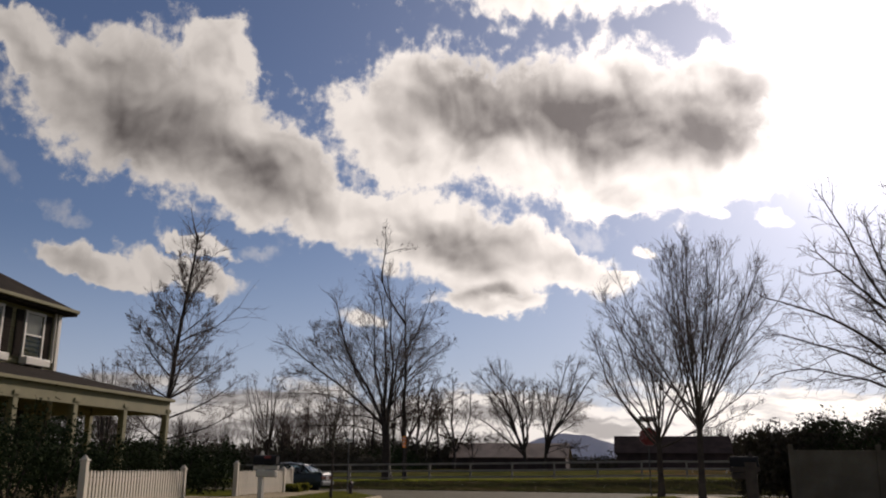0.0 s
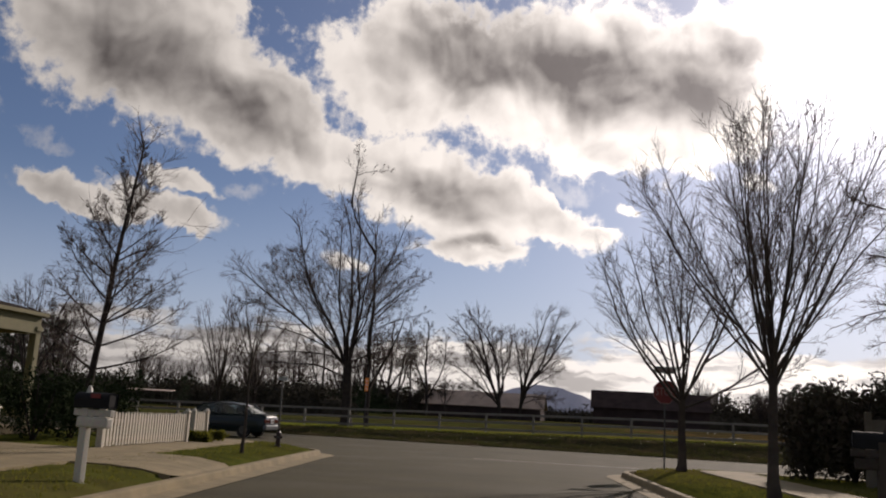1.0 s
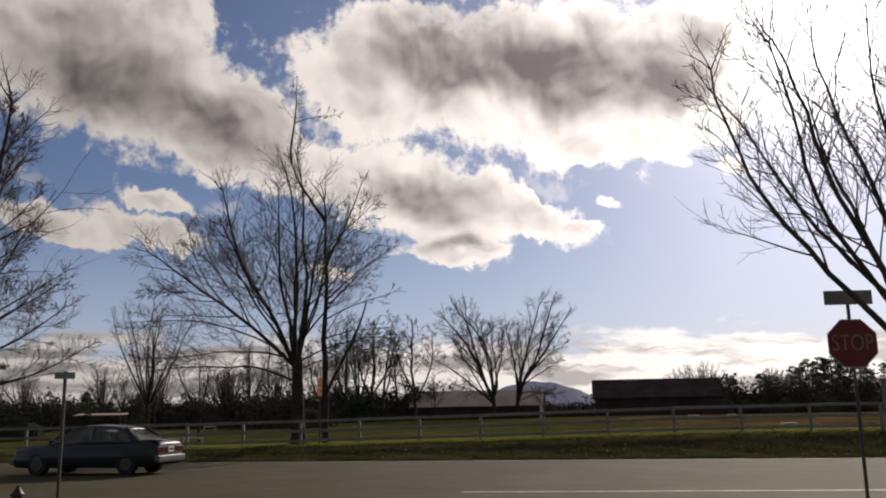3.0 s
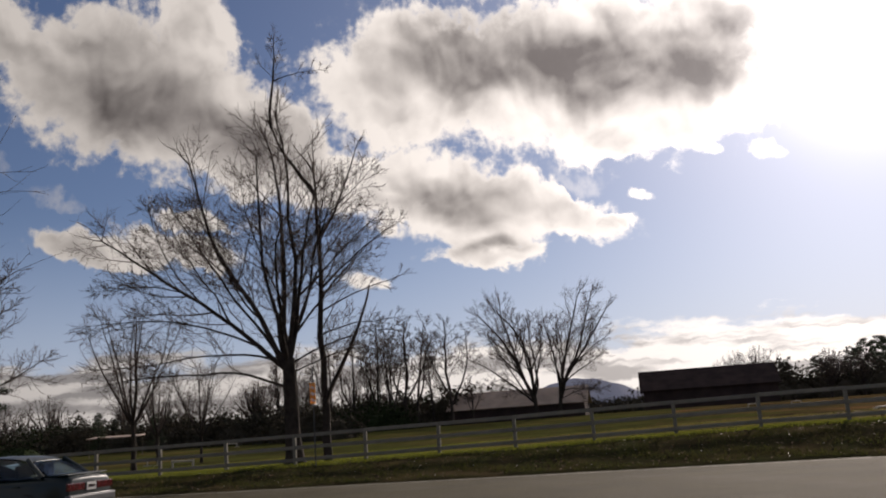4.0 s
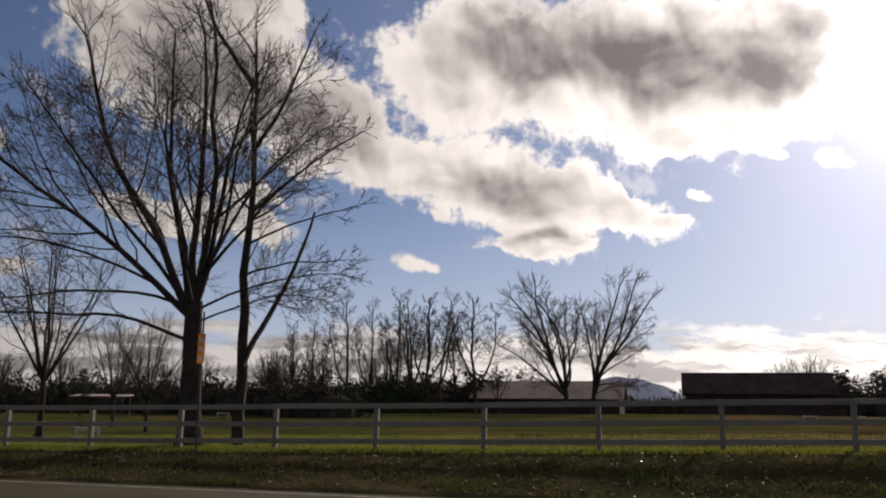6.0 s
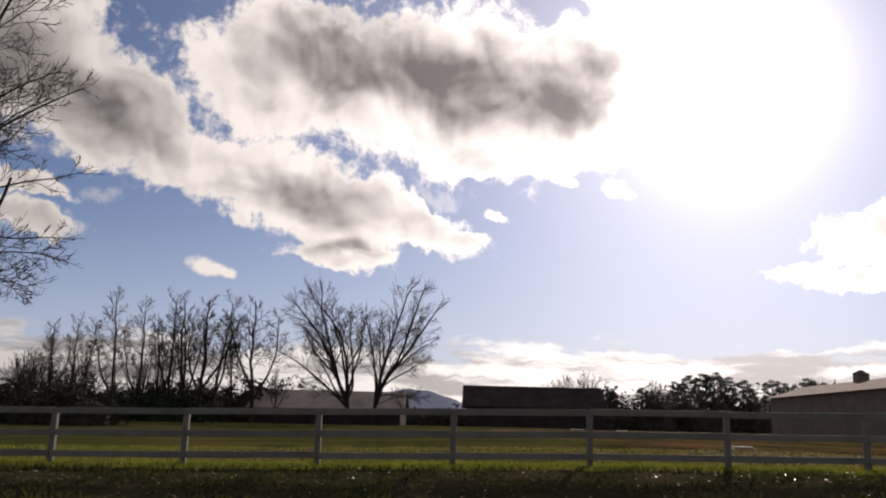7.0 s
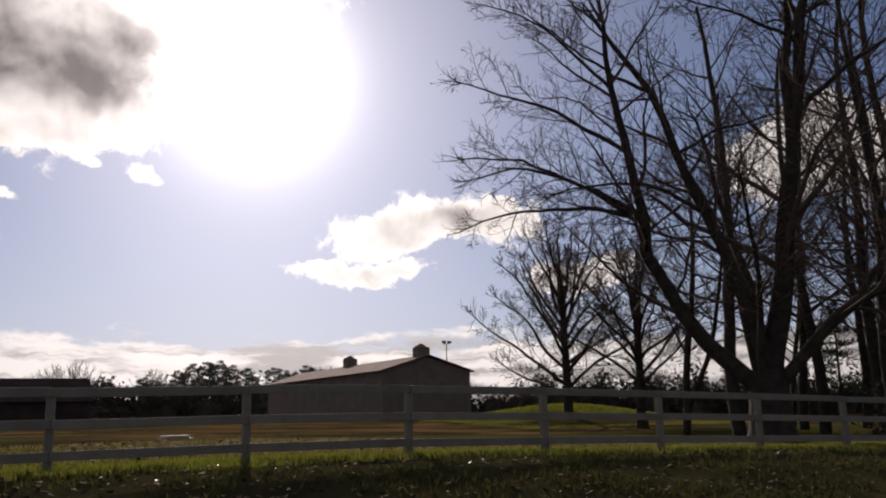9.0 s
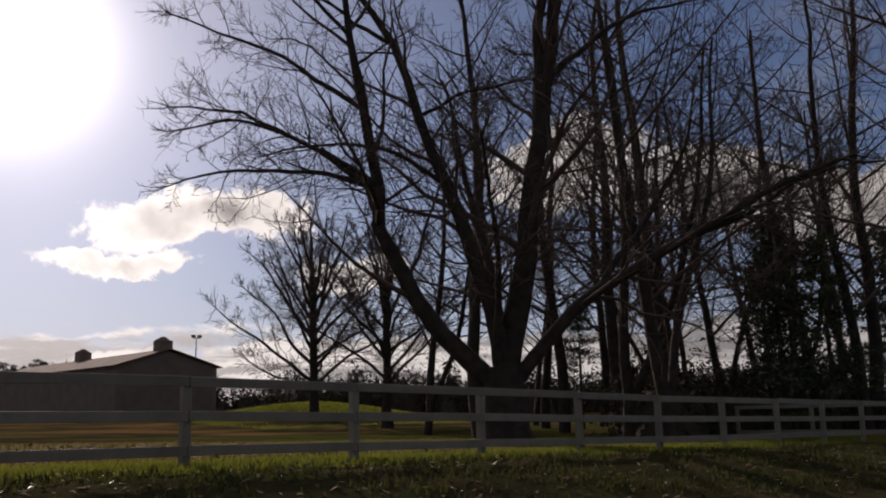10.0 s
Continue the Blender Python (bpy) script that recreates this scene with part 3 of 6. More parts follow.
def kerbs():
    flat = lambda x, y: float(road_z(y))
    for side in (-1, 1):
        line = corner_line(side)
        out = 1 if side > 0 else -1
        prof = [(out * -0.42, 0.012), (out * -0.02, 0.02), (out * 0.01, 0.125), (out * 0.03, 0.15), (out * 0.16, 0.155), (out * 0.2, -0.1)]
        strip("kerb", line, prof, CONCRETE, flat, "pale concrete kerb and gutter round the street corner", "kerb")
        walk_prof = [(out * 2.0, 0.1), (out * 2.03, 0.305), (out * 3.3, 0.325), (out * 3.33, 0.1)]
        strip("pavement", line, walk_prof, CONCRETE, flat, "pale concrete footpath through the lawn", "footpath")
    # the white stop line across the mouth of the street
    xs = np.linspace(-2.6, 14, 9)
    v = [(x, y + 0.03 * x, float(road_z(y)) + 0.006) for x in xs for y in (-22.6, -22.25)]
    f = [(2 * i, 2 * i + 2, 2 * i + 3, 2 * i + 1) for i in range(8)]
    tagged(link_mesh("stop_line", v, f, LINE_PAINT), "faded white stop line painted on asphalt", "road marking", kind="structure")
    # worn white line along the cross road's far edge
    xs = np.linspace(-60, 40, 60)
    v = [(x, float(far_edge(x)) - d, float(road_z(-7)) + 0.006) for x in xs for d in (0.42, 0.3)]
    f = [(2 * i, 2 * i + 2, 2 * i + 3, 2 * i + 1) for i in range(59)]
    tagged(link_mesh("edge_line", v, f, LINE_PAINT), "worn white edge line beside the roadside bank", "road marking", kind="structure")


kerbs()


# ---------------------------------------------------------------- trees
class Wood:
    """Gathers tapered tubes and joins them into one mesh."""

    def __init__(self):
        self.v, self.f, self.n = [], [], 0

    def tube(self, pts, rads, sides):
        pts, rads = np.asarray(pts), np.asarray(rads)
        t = np.gradient(pts, axis=0)
        t /= np.linalg.norm(t, axis=1, keepdims=True) + 1e-9
        ref = np.array([0.31, 0.95, 0.05]) if abs(t[0][2]) > 0.7 else np.array([0.0, 0.0, 1.0])
        u = np.cross(t, ref)
        u /= np.linalg.norm(u, axis=1, keepdims=True) + 1e-9
        w = np.cross(t, u)
        a = np.arange(sides) * 2 * np.pi / sides
        ring = pts[:, None] + rads[:, None, None] * (np.cos(a)[None, :, None] * u[:, None] + np.sin(a)[None, :, None] * w[:, None])
        self.v.append(ring.reshape(-1, 3))
        k = len(pts)
        i = (np.arange(k - 1)[:, None] * sides + np.arange(sides)).ravel()
        j = (np.arange(k - 1)[:, None] * sides + (np.arange(sides) + 1) % sides).ravel()
        self.f.append(np.stack([i, j, j + sides, i + sides], -1) + self.n)
        self.n += k * sides

    def mesh(self, name, mat, parent=None, label=""):
        if not self.v:
            return None
        return link_mesh(name, np.concatenate(self.v), np.concatenate(self.f), mat, parent, label, smooth=True)


def unit(v):
    return v / (np.linalg.norm(v) + 1e-9)


def grow(rng, heavy, light, p, d, length, r, level, spec, sweep=None):
    """One bough and all that springs from it. spec: levels, count, ratio, angle, up, wander."""
    top = spec["levels"]
    segs = 2 if level >= 4 or (level >= top and top >= 3) else [9, 6, 5, 3][level]
    pts, rads, dirs = [p], [r], [d]
    step = length / segs
    tip = 0.25 if level < top else 0.35
    if sweep:
        segs = 12
        step = length / segs
    drift = np.zeros(3)
    for i in range(segs):
        f = (i + 1) / segs
        if sweep:
            drift = 0.75 * drift + rng.normal(0, spec.get("sway", spec["wander"] * 0.75), 3)
            d = unit(heading(sweep[0], sweep[1] + (sweep[2] - sweep[1]) * f) + drift)
        else:
            d = unit(d + rng.normal(0, spec["wander"] * (0.7 + 0.3 * level), 3) + np.array([0, 0, spec["up"]]) / segs)
        p = p + d * step
        pts.append(p)
        dirs.append(d)
        rads.append(max(r * (1 - (1 - tip) * f), spec["thin"] * (1 if level < top else 1 - 0.65 * f)))
    (heavy if level <= spec.get("heavy", 1) else light).tube(pts, rads, [8, 6, 4, 3, 3][min(level, 4)])
    if level >= top:
        return pts
    n = spec["count"][min(level, len(spec["count"]) - 1)]
    n = max(1, int(round(n * rng.uniform(0.8, 1.2))))
    start = spec.get("start", 0.25) if level else spec.get("first", 0.3)
    spin = rng.uniform(0, 6.28)
    for c in range(n):
        f = start + (1 - start) * ((c + rng.uniform(0.1, 0.9)) / n)
        s = f * segs
        i = min(int(s), segs - 1)
        q = pts[i] + (pts[i + 1] - pts[i]) * (s - i)
        axis = dirs[min(i + 1, segs)]
        spin += 2.4 + rng.normal(0, 0.4)
        side = unit(np.cross(axis, [0.3, 0.5, 0.8]))
        other = np.cross(axis, side)
        out = np.cos(spin) * side + np.sin(spin) * other
        ang = radians(rng.normal(spec["angle"][min(level, len(spec["angle"]) - 1)], 8))
        nd = unit(np.cos(ang) * axis + np.sin(ang) * out)
        ln = length * spec["ratio"][min(level, len(spec["ratio"]) - 1)] * (1.15 - 0.75 * f) * rng.uniform(0.7, 1.25)
        rr = max(min(rads[i] * 0.62, r * 0.6 * (ln / length) ** 0.8 + 0.002), spec["thin"])
        grow(rng, heavy, light, q, nd, ln, rr, level + 1, spec)
    # the bough's own end forks on
    if level < top and level > 0:
        for k in range(3 if sweep else 1):
            nd = unit(dirs[-1] + rng.normal(0, 0.4, 3))
            grow(rng, heavy, light, pts[-1], nd, length * (0.14 if sweep else 0.35) * rng.uniform(0.7, 1.2), rads[-1], min(level + 2, top), spec)
    return pts


def heading(az, tilt):
    return np.array([math.sin(radians(az)) * math.sin(radians(tilt)), math.cos(radians(az)) * math.sin(radians(tilt)), math.cos(radians(tilt))])


def bare_tree(x, y, z, seed, limbs, spec, label, bark=None, rz=0, trunk=None, name="tree"):
    """limbs: (height it leaves at, azimuth, tilt from upright at its foot, tilt at its end, length, radius);
    in place of the height (k, f): springs from limb k at the fraction f; radius below zero: a bare stub. trunk: (height, radius, lean azimuth, lean)."""
    rng = np.random.default_rng(seed)
    t = thing(name, x, y, z, rz, label=label, category="tree", group="bare trees")
    heavy, light = Wood(), Wood()
    d = np.array([0.0, 0.0, 1.0])
    if trunk:
        h, r, la, lean = trunk
        d = heading(la, lean)
        pts = [np.array([0, 0, -0.3])]
        rads = [r * 1.55]
        for f in (0.03, 0.1, 0.25, 0.5, 0.75, 1.0):
            pts.append(d * h * f + np.append(rng.normal(0, 0.02 * h * 0.2, 2), 0))
            rads.append(r * (1.35 if f < 0.05 else 1.12 if f < 0.15 else 1.0 - 0.25 * f))
        heavy.tube(pts, rads, 12)
    paths = []
    for h, az, tilt0, tilt1, ln, r in limbs:
        if isinstance(h, tuple):
            k, f = h
            host = paths[k]
            base = host[min(int(f * (len(host) - 1)), len(host) - 1)]
        else:
            base = d * h
        paths.append(grow(rng, heavy, heavy if r < 0 else light, base, heading(az, tilt0), ln, abs(r), spec.get("limb_level", 1) if r > 0 else spec["levels"], spec, (az, tilt0, tilt1)))
    heavy.mesh("trunk", bark or BARK, t)
    light.mesh("crown", TWIG, t)
    return t


SPREADING = dict(levels=4, count=[6, 11, 8, 5], ratio=[0.6, 0.36, 0.5, 0.5], angle=[40, 42, 45, 45], up=0.35, wander=0.07, thin=0.007, start=0.2, heavy=1)
VASE = dict(levels=4, count=[8, 9, 7, 4], ratio=[0.6, 0.42, 0.42, 0.5], angle=[25, 24, 28, 32], up=0.5, wander=0.05, thin=0.005, start=0.2, heavy=1)
POLE = dict(levels=3, count=[26, 9, 6], ratio=[0.36, 0.45, 0.5], angle=[58, 42, 42], up=0.25, wander=0.045, thin=0.008, first=0.22, start=0.2, heavy=0, limb_level=0)
FAR = dict(levels=3, count=[10, 8, 6], ratio=[0.5, 0.5, 0.5], angle=[38, 40, 42], up=0.4, wander=0.08, thin=0.03, start=0.2, heavy=1)


def trees():
    # the spreading tree behind the paddock rails: a fan of slender limbs, the low ones long and drooping
    bare_tree(-14.9, 1.7, 0.2, 11, [
        (3.9, 246, 30, 10, 10.6, 0.15), (4.0, 246, 46, 66, 9.9, 0.13), (3.3, 243, 68, 98, 7.4, 0.07), ((1, 0.096), 250, 72, 106, 7.6, 0.058), ((1, 0.224), 240, 68, 94, 7.2, 0.054),
        ((0, 0.080), 246, 20, 0, 10.0, 0.11), (4.2, 246, 9, 9, 11.4, 0.14), (4.3, 66, 5, -5, 11.4, 0.13), (4.2, 66, 15, 18, 9.0, 0.11), ((8, 0.176), 66, 40, 58, 5.6, 0.064),
        ((7, 0.272), 66, 40, 54, 5.6, 0.056), ((8, 0.064), 62, 56, 92, 5.2, 0.052), (3.9, 72, 62, 104, 4.6, 0.040), (4.1, 156, 36, 58, 8.0, 0.080), (4.2, 336, 36, 50, 8.5, 0.080),
        ((0, 0.160), 200, 40, 40, 8.0, 0.072), ((0, 0.192), 300, 42, 44, 8.0, 0.072), ((8, 0.240), 120, 38, 46, 7.0, 0.064), ((7, 0.160), 20, 34, 42, 8.0, 0.072), ((1, 0.360), 250, 34, 6, 6.2, 0.048),
        ((1, 0.512), 242, 40, 14, 4.8, 0.040), ((0, 0.272), 262, 42, 26, 6.4, 0.052), ((0, 0.416), 232, 36, 22, 5.4, 0.044), ((6, 0.320), 255, 30, 12, 6.2, 0.052), ((7, 0.440), 66, 34, 40, 5.4, 0.044), ((1, 0.640), 238, 78, 100, 3.6, 0.028)],
        dict(SPREADING, up=0.22, count=[6, 14, 8, 3], angle=[40, 38, 42, 46], ratio=[0.6, 0.4, 0.52, 0.6], start=0.24, sway=0.07, wander=0.11, thin=0.0092), "bare spreading tree behind the white rail fence", trunk=(4.6, 0.36, 270, 2))
    # its taller, half dead neighbour: a sinuous bole, a leaning top, a broken stub
    bare_tree(-13.7, 2.6, 0.2, 12, [(0.0, 246, 5, -2, 13.4, 0.21), ((0, 0.98), 246, 36, 20, 4.2, 0.12), ((1, 0.98), 246, 4, -8, 4.9, 0.08), ((2, 0.5), 66, 60, 85, 2.6, 0.03), ((0, 0.78), 66, 28, 14, 5.2, 0.08), ((0, 0.66), 70, 45, 62, 4.8, 0.06), ((0, 0.56), 60, 55, 80, 4.2, 0.05), ((0, 0.44), 66, 58, 92, 3.8, 0.045), ((0, 0.6), 350, 50, 70, 4.5, 0.05), ((0, 0.7), 160, 45, 60, 4.5, 0.05), (2.6, 66, 26, 10, 5.6, -0.13)],
        dict(SPREADING, levels=4, limb_level=1, count=[5, 9, 6, 3], ratio=[0.3, 0.3, 0.5, 0.6], start=0.4, wander=0.1, heavy=1, thin=0.0078, sway=0.075), "tall half dead tree with a leaning top", BARK)
    # the tall tree beyond the cross road
    bare_tree(-31.2, -3.4, 0.0, 13, [(0.0, 90, 2, 2, 18.5, 0.26)] + [((0, 0.2 + 0.027 * i), (137 * i + 40) % 360, 80 - 1.7 * i, 56 - 1.5 * i, 6.7 - 0.18 * i, 0.085 - 0.002 * i) for i in range(28)],
        dict(SPREADING, levels=4, count=[6, 13, 8, 3], ratio=[0.5, 0.42, 0.5, 0.6], up=0.25, wander=0.09, thin=0.0125, start=0.22, limb_level=1, sway=0.03), "tall straight bare tree with fine branches")
    # street trees of the right-hand lawn
    bare_tree(5.15, -41.0, 0.3, 14, [(1.7 + 0.024 * i, 137 * i % 360, 4 + 5.4 * (i * 5 % 9), 2 + 4.4 * (i * 5 % 9), 4.75 - 0.08 * (i * 5 % 9) - 0.02 * i, 0.026) for i in range(24)],
        dict(VASE, count=[8, 10, 7, 4], ratio=[0.6, 0.4, 0.45, 0.6], angle=[25, 28, 34, 38], up=0.2, thin=0.0034, sway=0.05), "bare street tree with a dense vase-shaped crown", BARK_GREY, trunk=(2.4, 0.092, 0, 0))
    bare_tree(4.4, -32.2, 0.2, 15, [(1.75, 285, 54, 14, 4.7, 0.05), (1.9, 280, 30, 14, 4.3, 0.045), ((1, 0.2), 290, 44, 30, 3.6, 0.032), (2.0, 300, 12, 4, 4.2, 0.045), (1.95, 70, 10, 14, 4.2, 0.045), (1.9, 85, 32, 16, 4.6, 0.05), (1.7, 95, 58, 34, 4.4, 0.045), ((5, 0.25), 100, 48, 26, 3.6, 0.032), ((6, 0.3), 90, 74, 60, 2.6, 0.022),
        (1.9, 190, 38, 14, 4.2, 0.042), (1.9, 10, 38, 16, 4.2, 0.042), (1.85, 230, 48, 20, 4.2, 0.04), (1.85, 140, 46, 22, 4.0, 0.04), (1.9, 330, 34, 12, 4.2, 0.04), ((3, 0.2), 60, 26, 10, 3.4, 0.03), ((4, 0.25), 250, 24, 8, 3.2, 0.03)],
        dict(VASE, count=[6, 11, 6, 4], ratio=[0.6, 0.36, 0.45, 0.55], angle=[30, 36, 40, 44], up=0.4, wander=0.1, thin=0.0042, sway=0.085, start=0.28), "bare street tree with widely spread branches", BARK_GREY, trunk=(2.1, 0.115, 0, 0))
    bare_tree(-6.1, -36.8, 0.3, 16, [(1.7 + 0.06 * i, 137 * i % 360, 18 + 8 * (i % 5), 8 + 5 * (i % 5), 2.0 - 0.04 * i, 0.016) for i in range(11)], dict(VASE, levels=3, count=[7, 7, 5], ratio=[0.5, 0.4, 0.5], thin=0.0026, sway=0.05), "young bare tree on the kerbside lawn", BARK_GREY, trunk=(2.4, 0.036, 0, 2))
    # the garden tree beside the board fence
    bare_tree(11.2, -40.2, 0.3, 28, [(2.2 + 0.22 * i, (137 * i + 20) % 360, 64 - 3.2 * i, 72 - 5.0 * i, 4.6 - 0.08 * i, 0.06) for i in range(14)] + [(2.6, 285, 44, 70, 5.2, 0.06), (3.0, 270, 30, 20, 5.4, 0.06), (2.4, 300, 60, 96, 4.6, 0.05)],
        dict(SPREADING, count=[6, 10, 7, 3], ratio=[0.6, 0.4, 0.5, 0.6], up=0.2, wander=0.11, thin=0.0048, sway=0.08), "bare garden tree with drooping branches beside the board fence", BARK_GREY, trunk=(6.2, 0.15, 0, 0))
    # many-stemmed giant at the roadside
    bare_tree(29.5, 5.9, 0.1, 17, [
        (1.6, 316, 38, 2, 15.5, 0.34), (1.8, 316, 8, 21, 15.5, 0.32), (1.7, 136, 12, 17, 16.0, 0.46), ((2, 0.5), 316, 4, -6, 8.5, 0.26), (1.5, 136, 36, 64, 13, 0.26),
        ((0, 0.5), 312, 62, 108, 6.6, 0.1), ((0, 0.56), 308, 60, 94, 7.2, 0.1), ((0, 0.58), 316, 54, 82, 8.4, 0.11), ((0, 0.7), 322, 48, 70, 8.0, 0.1), ((0, 0.84), 310, 44, 66, 6.0, 0.08), ((1, 0.45), 312, 58, 92, 6.0, 0.09), ((1, 0.62), 136, 60, 88, 4.5, 0.07), ((1, 0.8), 306, 50, 70, 6.0, 0.08),
        ((0, 0.45), 226, 62, 84, 6.0, 0.09), ((1, 0.5), 40, 60, 84, 6.0, 0.09), ((2, 0.6), 130, 45, 68, 7.0, 0.12), ((2, 0.75), 310, 50, 74, 5.0, 0.08), (1.7, 40, 30, 18, 13, 0.24), (1.7, 226, 34, 40, 8, 0.15), ((4, 0.4), 136, 34, 20, 7.0, 0.13), ((4, 0.62), 130, 70, 86, 6.0, 0.1)],
        dict(SPREADING, count=[6, 14, 8, 3], ratio=[0.6, 0.38, 0.52, 0.65], angle=[45, 48, 46, 48], wander=0.14, up=0.24, start=0.22, thin=0.0085, sway=0.11), "huge many-stemmed bare tree beside the road", trunk=(2.4, 0.78, 0, 0))
    # twin trees of the far paddock
    rounded = dict(FAR, levels=4, count=[8, 12, 8, 4], ratio=[0.5, 0.38, 0.5, 0.6], up=0.3, thin=0.021, wander=0.12, sway=0.1, angle=[38, 40, 42, 44], start=0.3)
    twin = bare_tree(-17.2, 113, 1.1, 18, [(3.0, 276, 50, 62, 15, 0.252), (4.0, 276, 46, 40, 11, 0.196), (3.4, 276, 22, 30, 19.5, 0.378), (3.8, 276, 18, 12, 20, 0.364), (4.0, 276, 10, 4, 20, 0.336), (4.2, 90, 8, -2, 13, 0.224), ((2, 0.27), 276, 44, 24, 10, 0.196), ((3, 0.24), 280, 34, 16, 11, 0.196), ((3, 0.34), 90, 26, 8, 9, 0.154), (4.0, 186, 26, 18, 16, 0.266), (4.0, 6, 26, 18, 16, 0.266), ((4, 0.27), 96, 24, 4, 9, 0.154), (3.4, 262, 66, 80, 8, 0.140), ((2, 0.41), 270, 52, 40, 7, 0.140)], rounded, "bare twin tree standing in the far paddock", trunk=(4.4, 0.46, 276, 4))
    twin.scale = (0.92, 0.92, 0.9)
    twin = bare_tree(-13.6, 114, 1.1, 19, [(3.2, 92, 12, 44, 19.5, 0.336), (3.4, 92, 12, 26, 20, 0.336), (3.6, 92, 10, 10, 20.5, 0.322), (4.0, 276, 4, 0, 11, 0.168), ((0, 0.20), 92, 54, 60, 9, 0.168), ((0, 0.14), 96, 62, 96, 8, 0.126), ((1, 0.27), 92, 44, 52, 10, 0.168), ((2, 0.27), 276, 12, -4, 10, 0.168), ((2, 0.34), 92, 30, 24, 9, 0.154), (3.4, 186, 26, 20, 16, 0.266), (3.4, 6, 26, 20, 16, 0.266), ((1, 0.37), 92, 40, 30, 8, 0.140), (3.4, 92, 60, 100, 7, 0.098)], rounded, "bare twin tree standing in the far paddock", trunk=(3.8, 0.44, 92, 6))
    twin.scale = (0.92, 0.92, 0.9)
    # middle distance, east
    crown = [(3.0 + 0.46 * i, 137 * i % 360, 66 - 2.4 * i, 68 - 3.0 * i, 11.8 - 0.2 * i, 0.19) for i in range(22)]
    lawn = dict(FAR, levels=4, count=[8, 12, 8, 4], ratio=[0.5, 0.36, 0.5, 0.7], thin=0.017, up=0.2, wander=0.12, sway=0.1)
    a = bare_tree(57, 54, 0.2, 20, crown, lawn, "bare rounded tree on the paddock lawn", trunk=(13.5, 0.42, 0, 0))
    b = bare_tree(53, 39, 0.2, 21, [(2.6 + 0.45 * i, (137 * i + 50) % 360, 62 - 2.6 * i, 62 - 3.0 * i, 9.4 - 0.17 * i, 0.15) for i in range(17)], lawn, "bare tree on the paddock lawn", trunk=(10.0, 0.34, 0, 0))
    # slim poles of the wood to the east, and far trees
    slim = bare_tree(44, 9, -0.1, 22, [(0.0, 0, 2, 1, 24, 0.36)], dict(POLE, count=[25, 8, 5], thin=0.014, wander=0.07), "slim tall bare tree in the roadside wood")
    slim2 = bare_tree(36, 4.5, -0.1, 23, [(0.0, 0, 3, 2, 19, 0.26), (1.0, 80, 22, 8, 15, 0.18)], dict(POLE, count=[19, 8, 5], thin=0.012, wander=0.07, ratio=[0.42, 0.45, 0.55]), "slim tall bare tree in the roadside wood")
    rng = random.Random(5)
    for i, (x, y) in enumerate([(39.5, 8.5), (47, 14), (52, 11), (50, 20), (58, 18), (62, 26), (45, 26), (60, 10), (66, 16), (55, 5), (70, 24), (41, 18), (64, 34), (74, 14), (49, 3), (43, -2), (53, 15), (58, 28), (62, 12), (52, 26)]):
        copy_thing(slim if i % 2 else slim2, pose(x, y, -0.1, rng.uniform(-3, 3), rng.uniform(-3, 3), rng.uniform(0, 360)))
    # slim trees of the far wood edge
    tall = dict(POLE, levels=3, count=[15, 7, 4], thin=0.026, ratio=[0.3, 0.5, 0.5], angle=[46, 46, 48], first=0.34, up=0.2, wander=0.11, sway=0.1)
    far = bare_tree(-51.5, 107, 1.0, 24, [(0.0, 0, 3, 1, 17.6, 0.26), (4.5, 276, 30, 4, 10, 0.17)], tall, "slim far bare tree at the edge of the paddock")
    far3 = bare_tree(-37.7, 107, 1.0, 26, [(0.0, 0, 4, -2, 18.0, 0.3), (3.0, 276, 24, 4, 13, 0.2), (5.0, 88, 32, 6, 11, 0.18), (4.0, 180, 24, 8, 11, 0.17)], tall, "slim forked far bare tree at the edge of the paddock")
    far2 = bare_tree(-60, 118, 1.0, 25, [(2.4, 137 * i % 360, 8 + 6 * (i % 6), 4 + 7 * (i % 6), 8, 0.12) for i in range(13)], dict(FAR, levels=3, count=[8, 8, 5], ratio=[0.5, 0.36, 0.5, 0.5], thin=0.022), "small far bare tree at the edge of the paddock", trunk=(4, 0.24, 0, 0))
    for i, (x, y, s) in enumerate([(-47.7, 107, 0.92), (-30.7, 108, 1.0), (-43.0, 108, 1.0), (-40.1, 107, 0.96), (-36.3, 109, 1.02), (-45.5, 111, 0.75), (-34.4, 110, 0.75), (-26.6, 107, 0.42), (-57, 108, 0.8), (-62, 112, 0.8)]):
        c = copy_thing(far3 if i % 2 else far, pose(x, y, float(ground_z(x, y)), rng.uniform(-3, 3), rng.uniform(-3, 3), rng.uniform(0, 360)))
        c.scale = (s, s, s)
    for i in range(30):
        x = rng.uniform(-190, -40)
        y = rng.uniform(80, 150)
        c = copy_thing(far2 if i % 3 else far, pose(x, y, float(ground_z(x, y)) - 0.1, 0, 0, rng.uniform(0, 360)))
        s = rng.uniform(0.65, 1.05) * (0.62 if i % 3 == 0 else 1.0)
        c.scale = (s, s, s)
    for i in range(36):
        x = rng.uniform(20, 125) if i < 22 else rng.uniform(20, 210)
        y = rng.uniform(170, 215)
        c = copy_thing(far2, pose(x, y, float(ground_z(x, y)) - 0.1, 0, 0, rng.uniform(0, 360)))
        s = rng.uniform(0.8, 1.2)
        c.scale = (s, s, s)
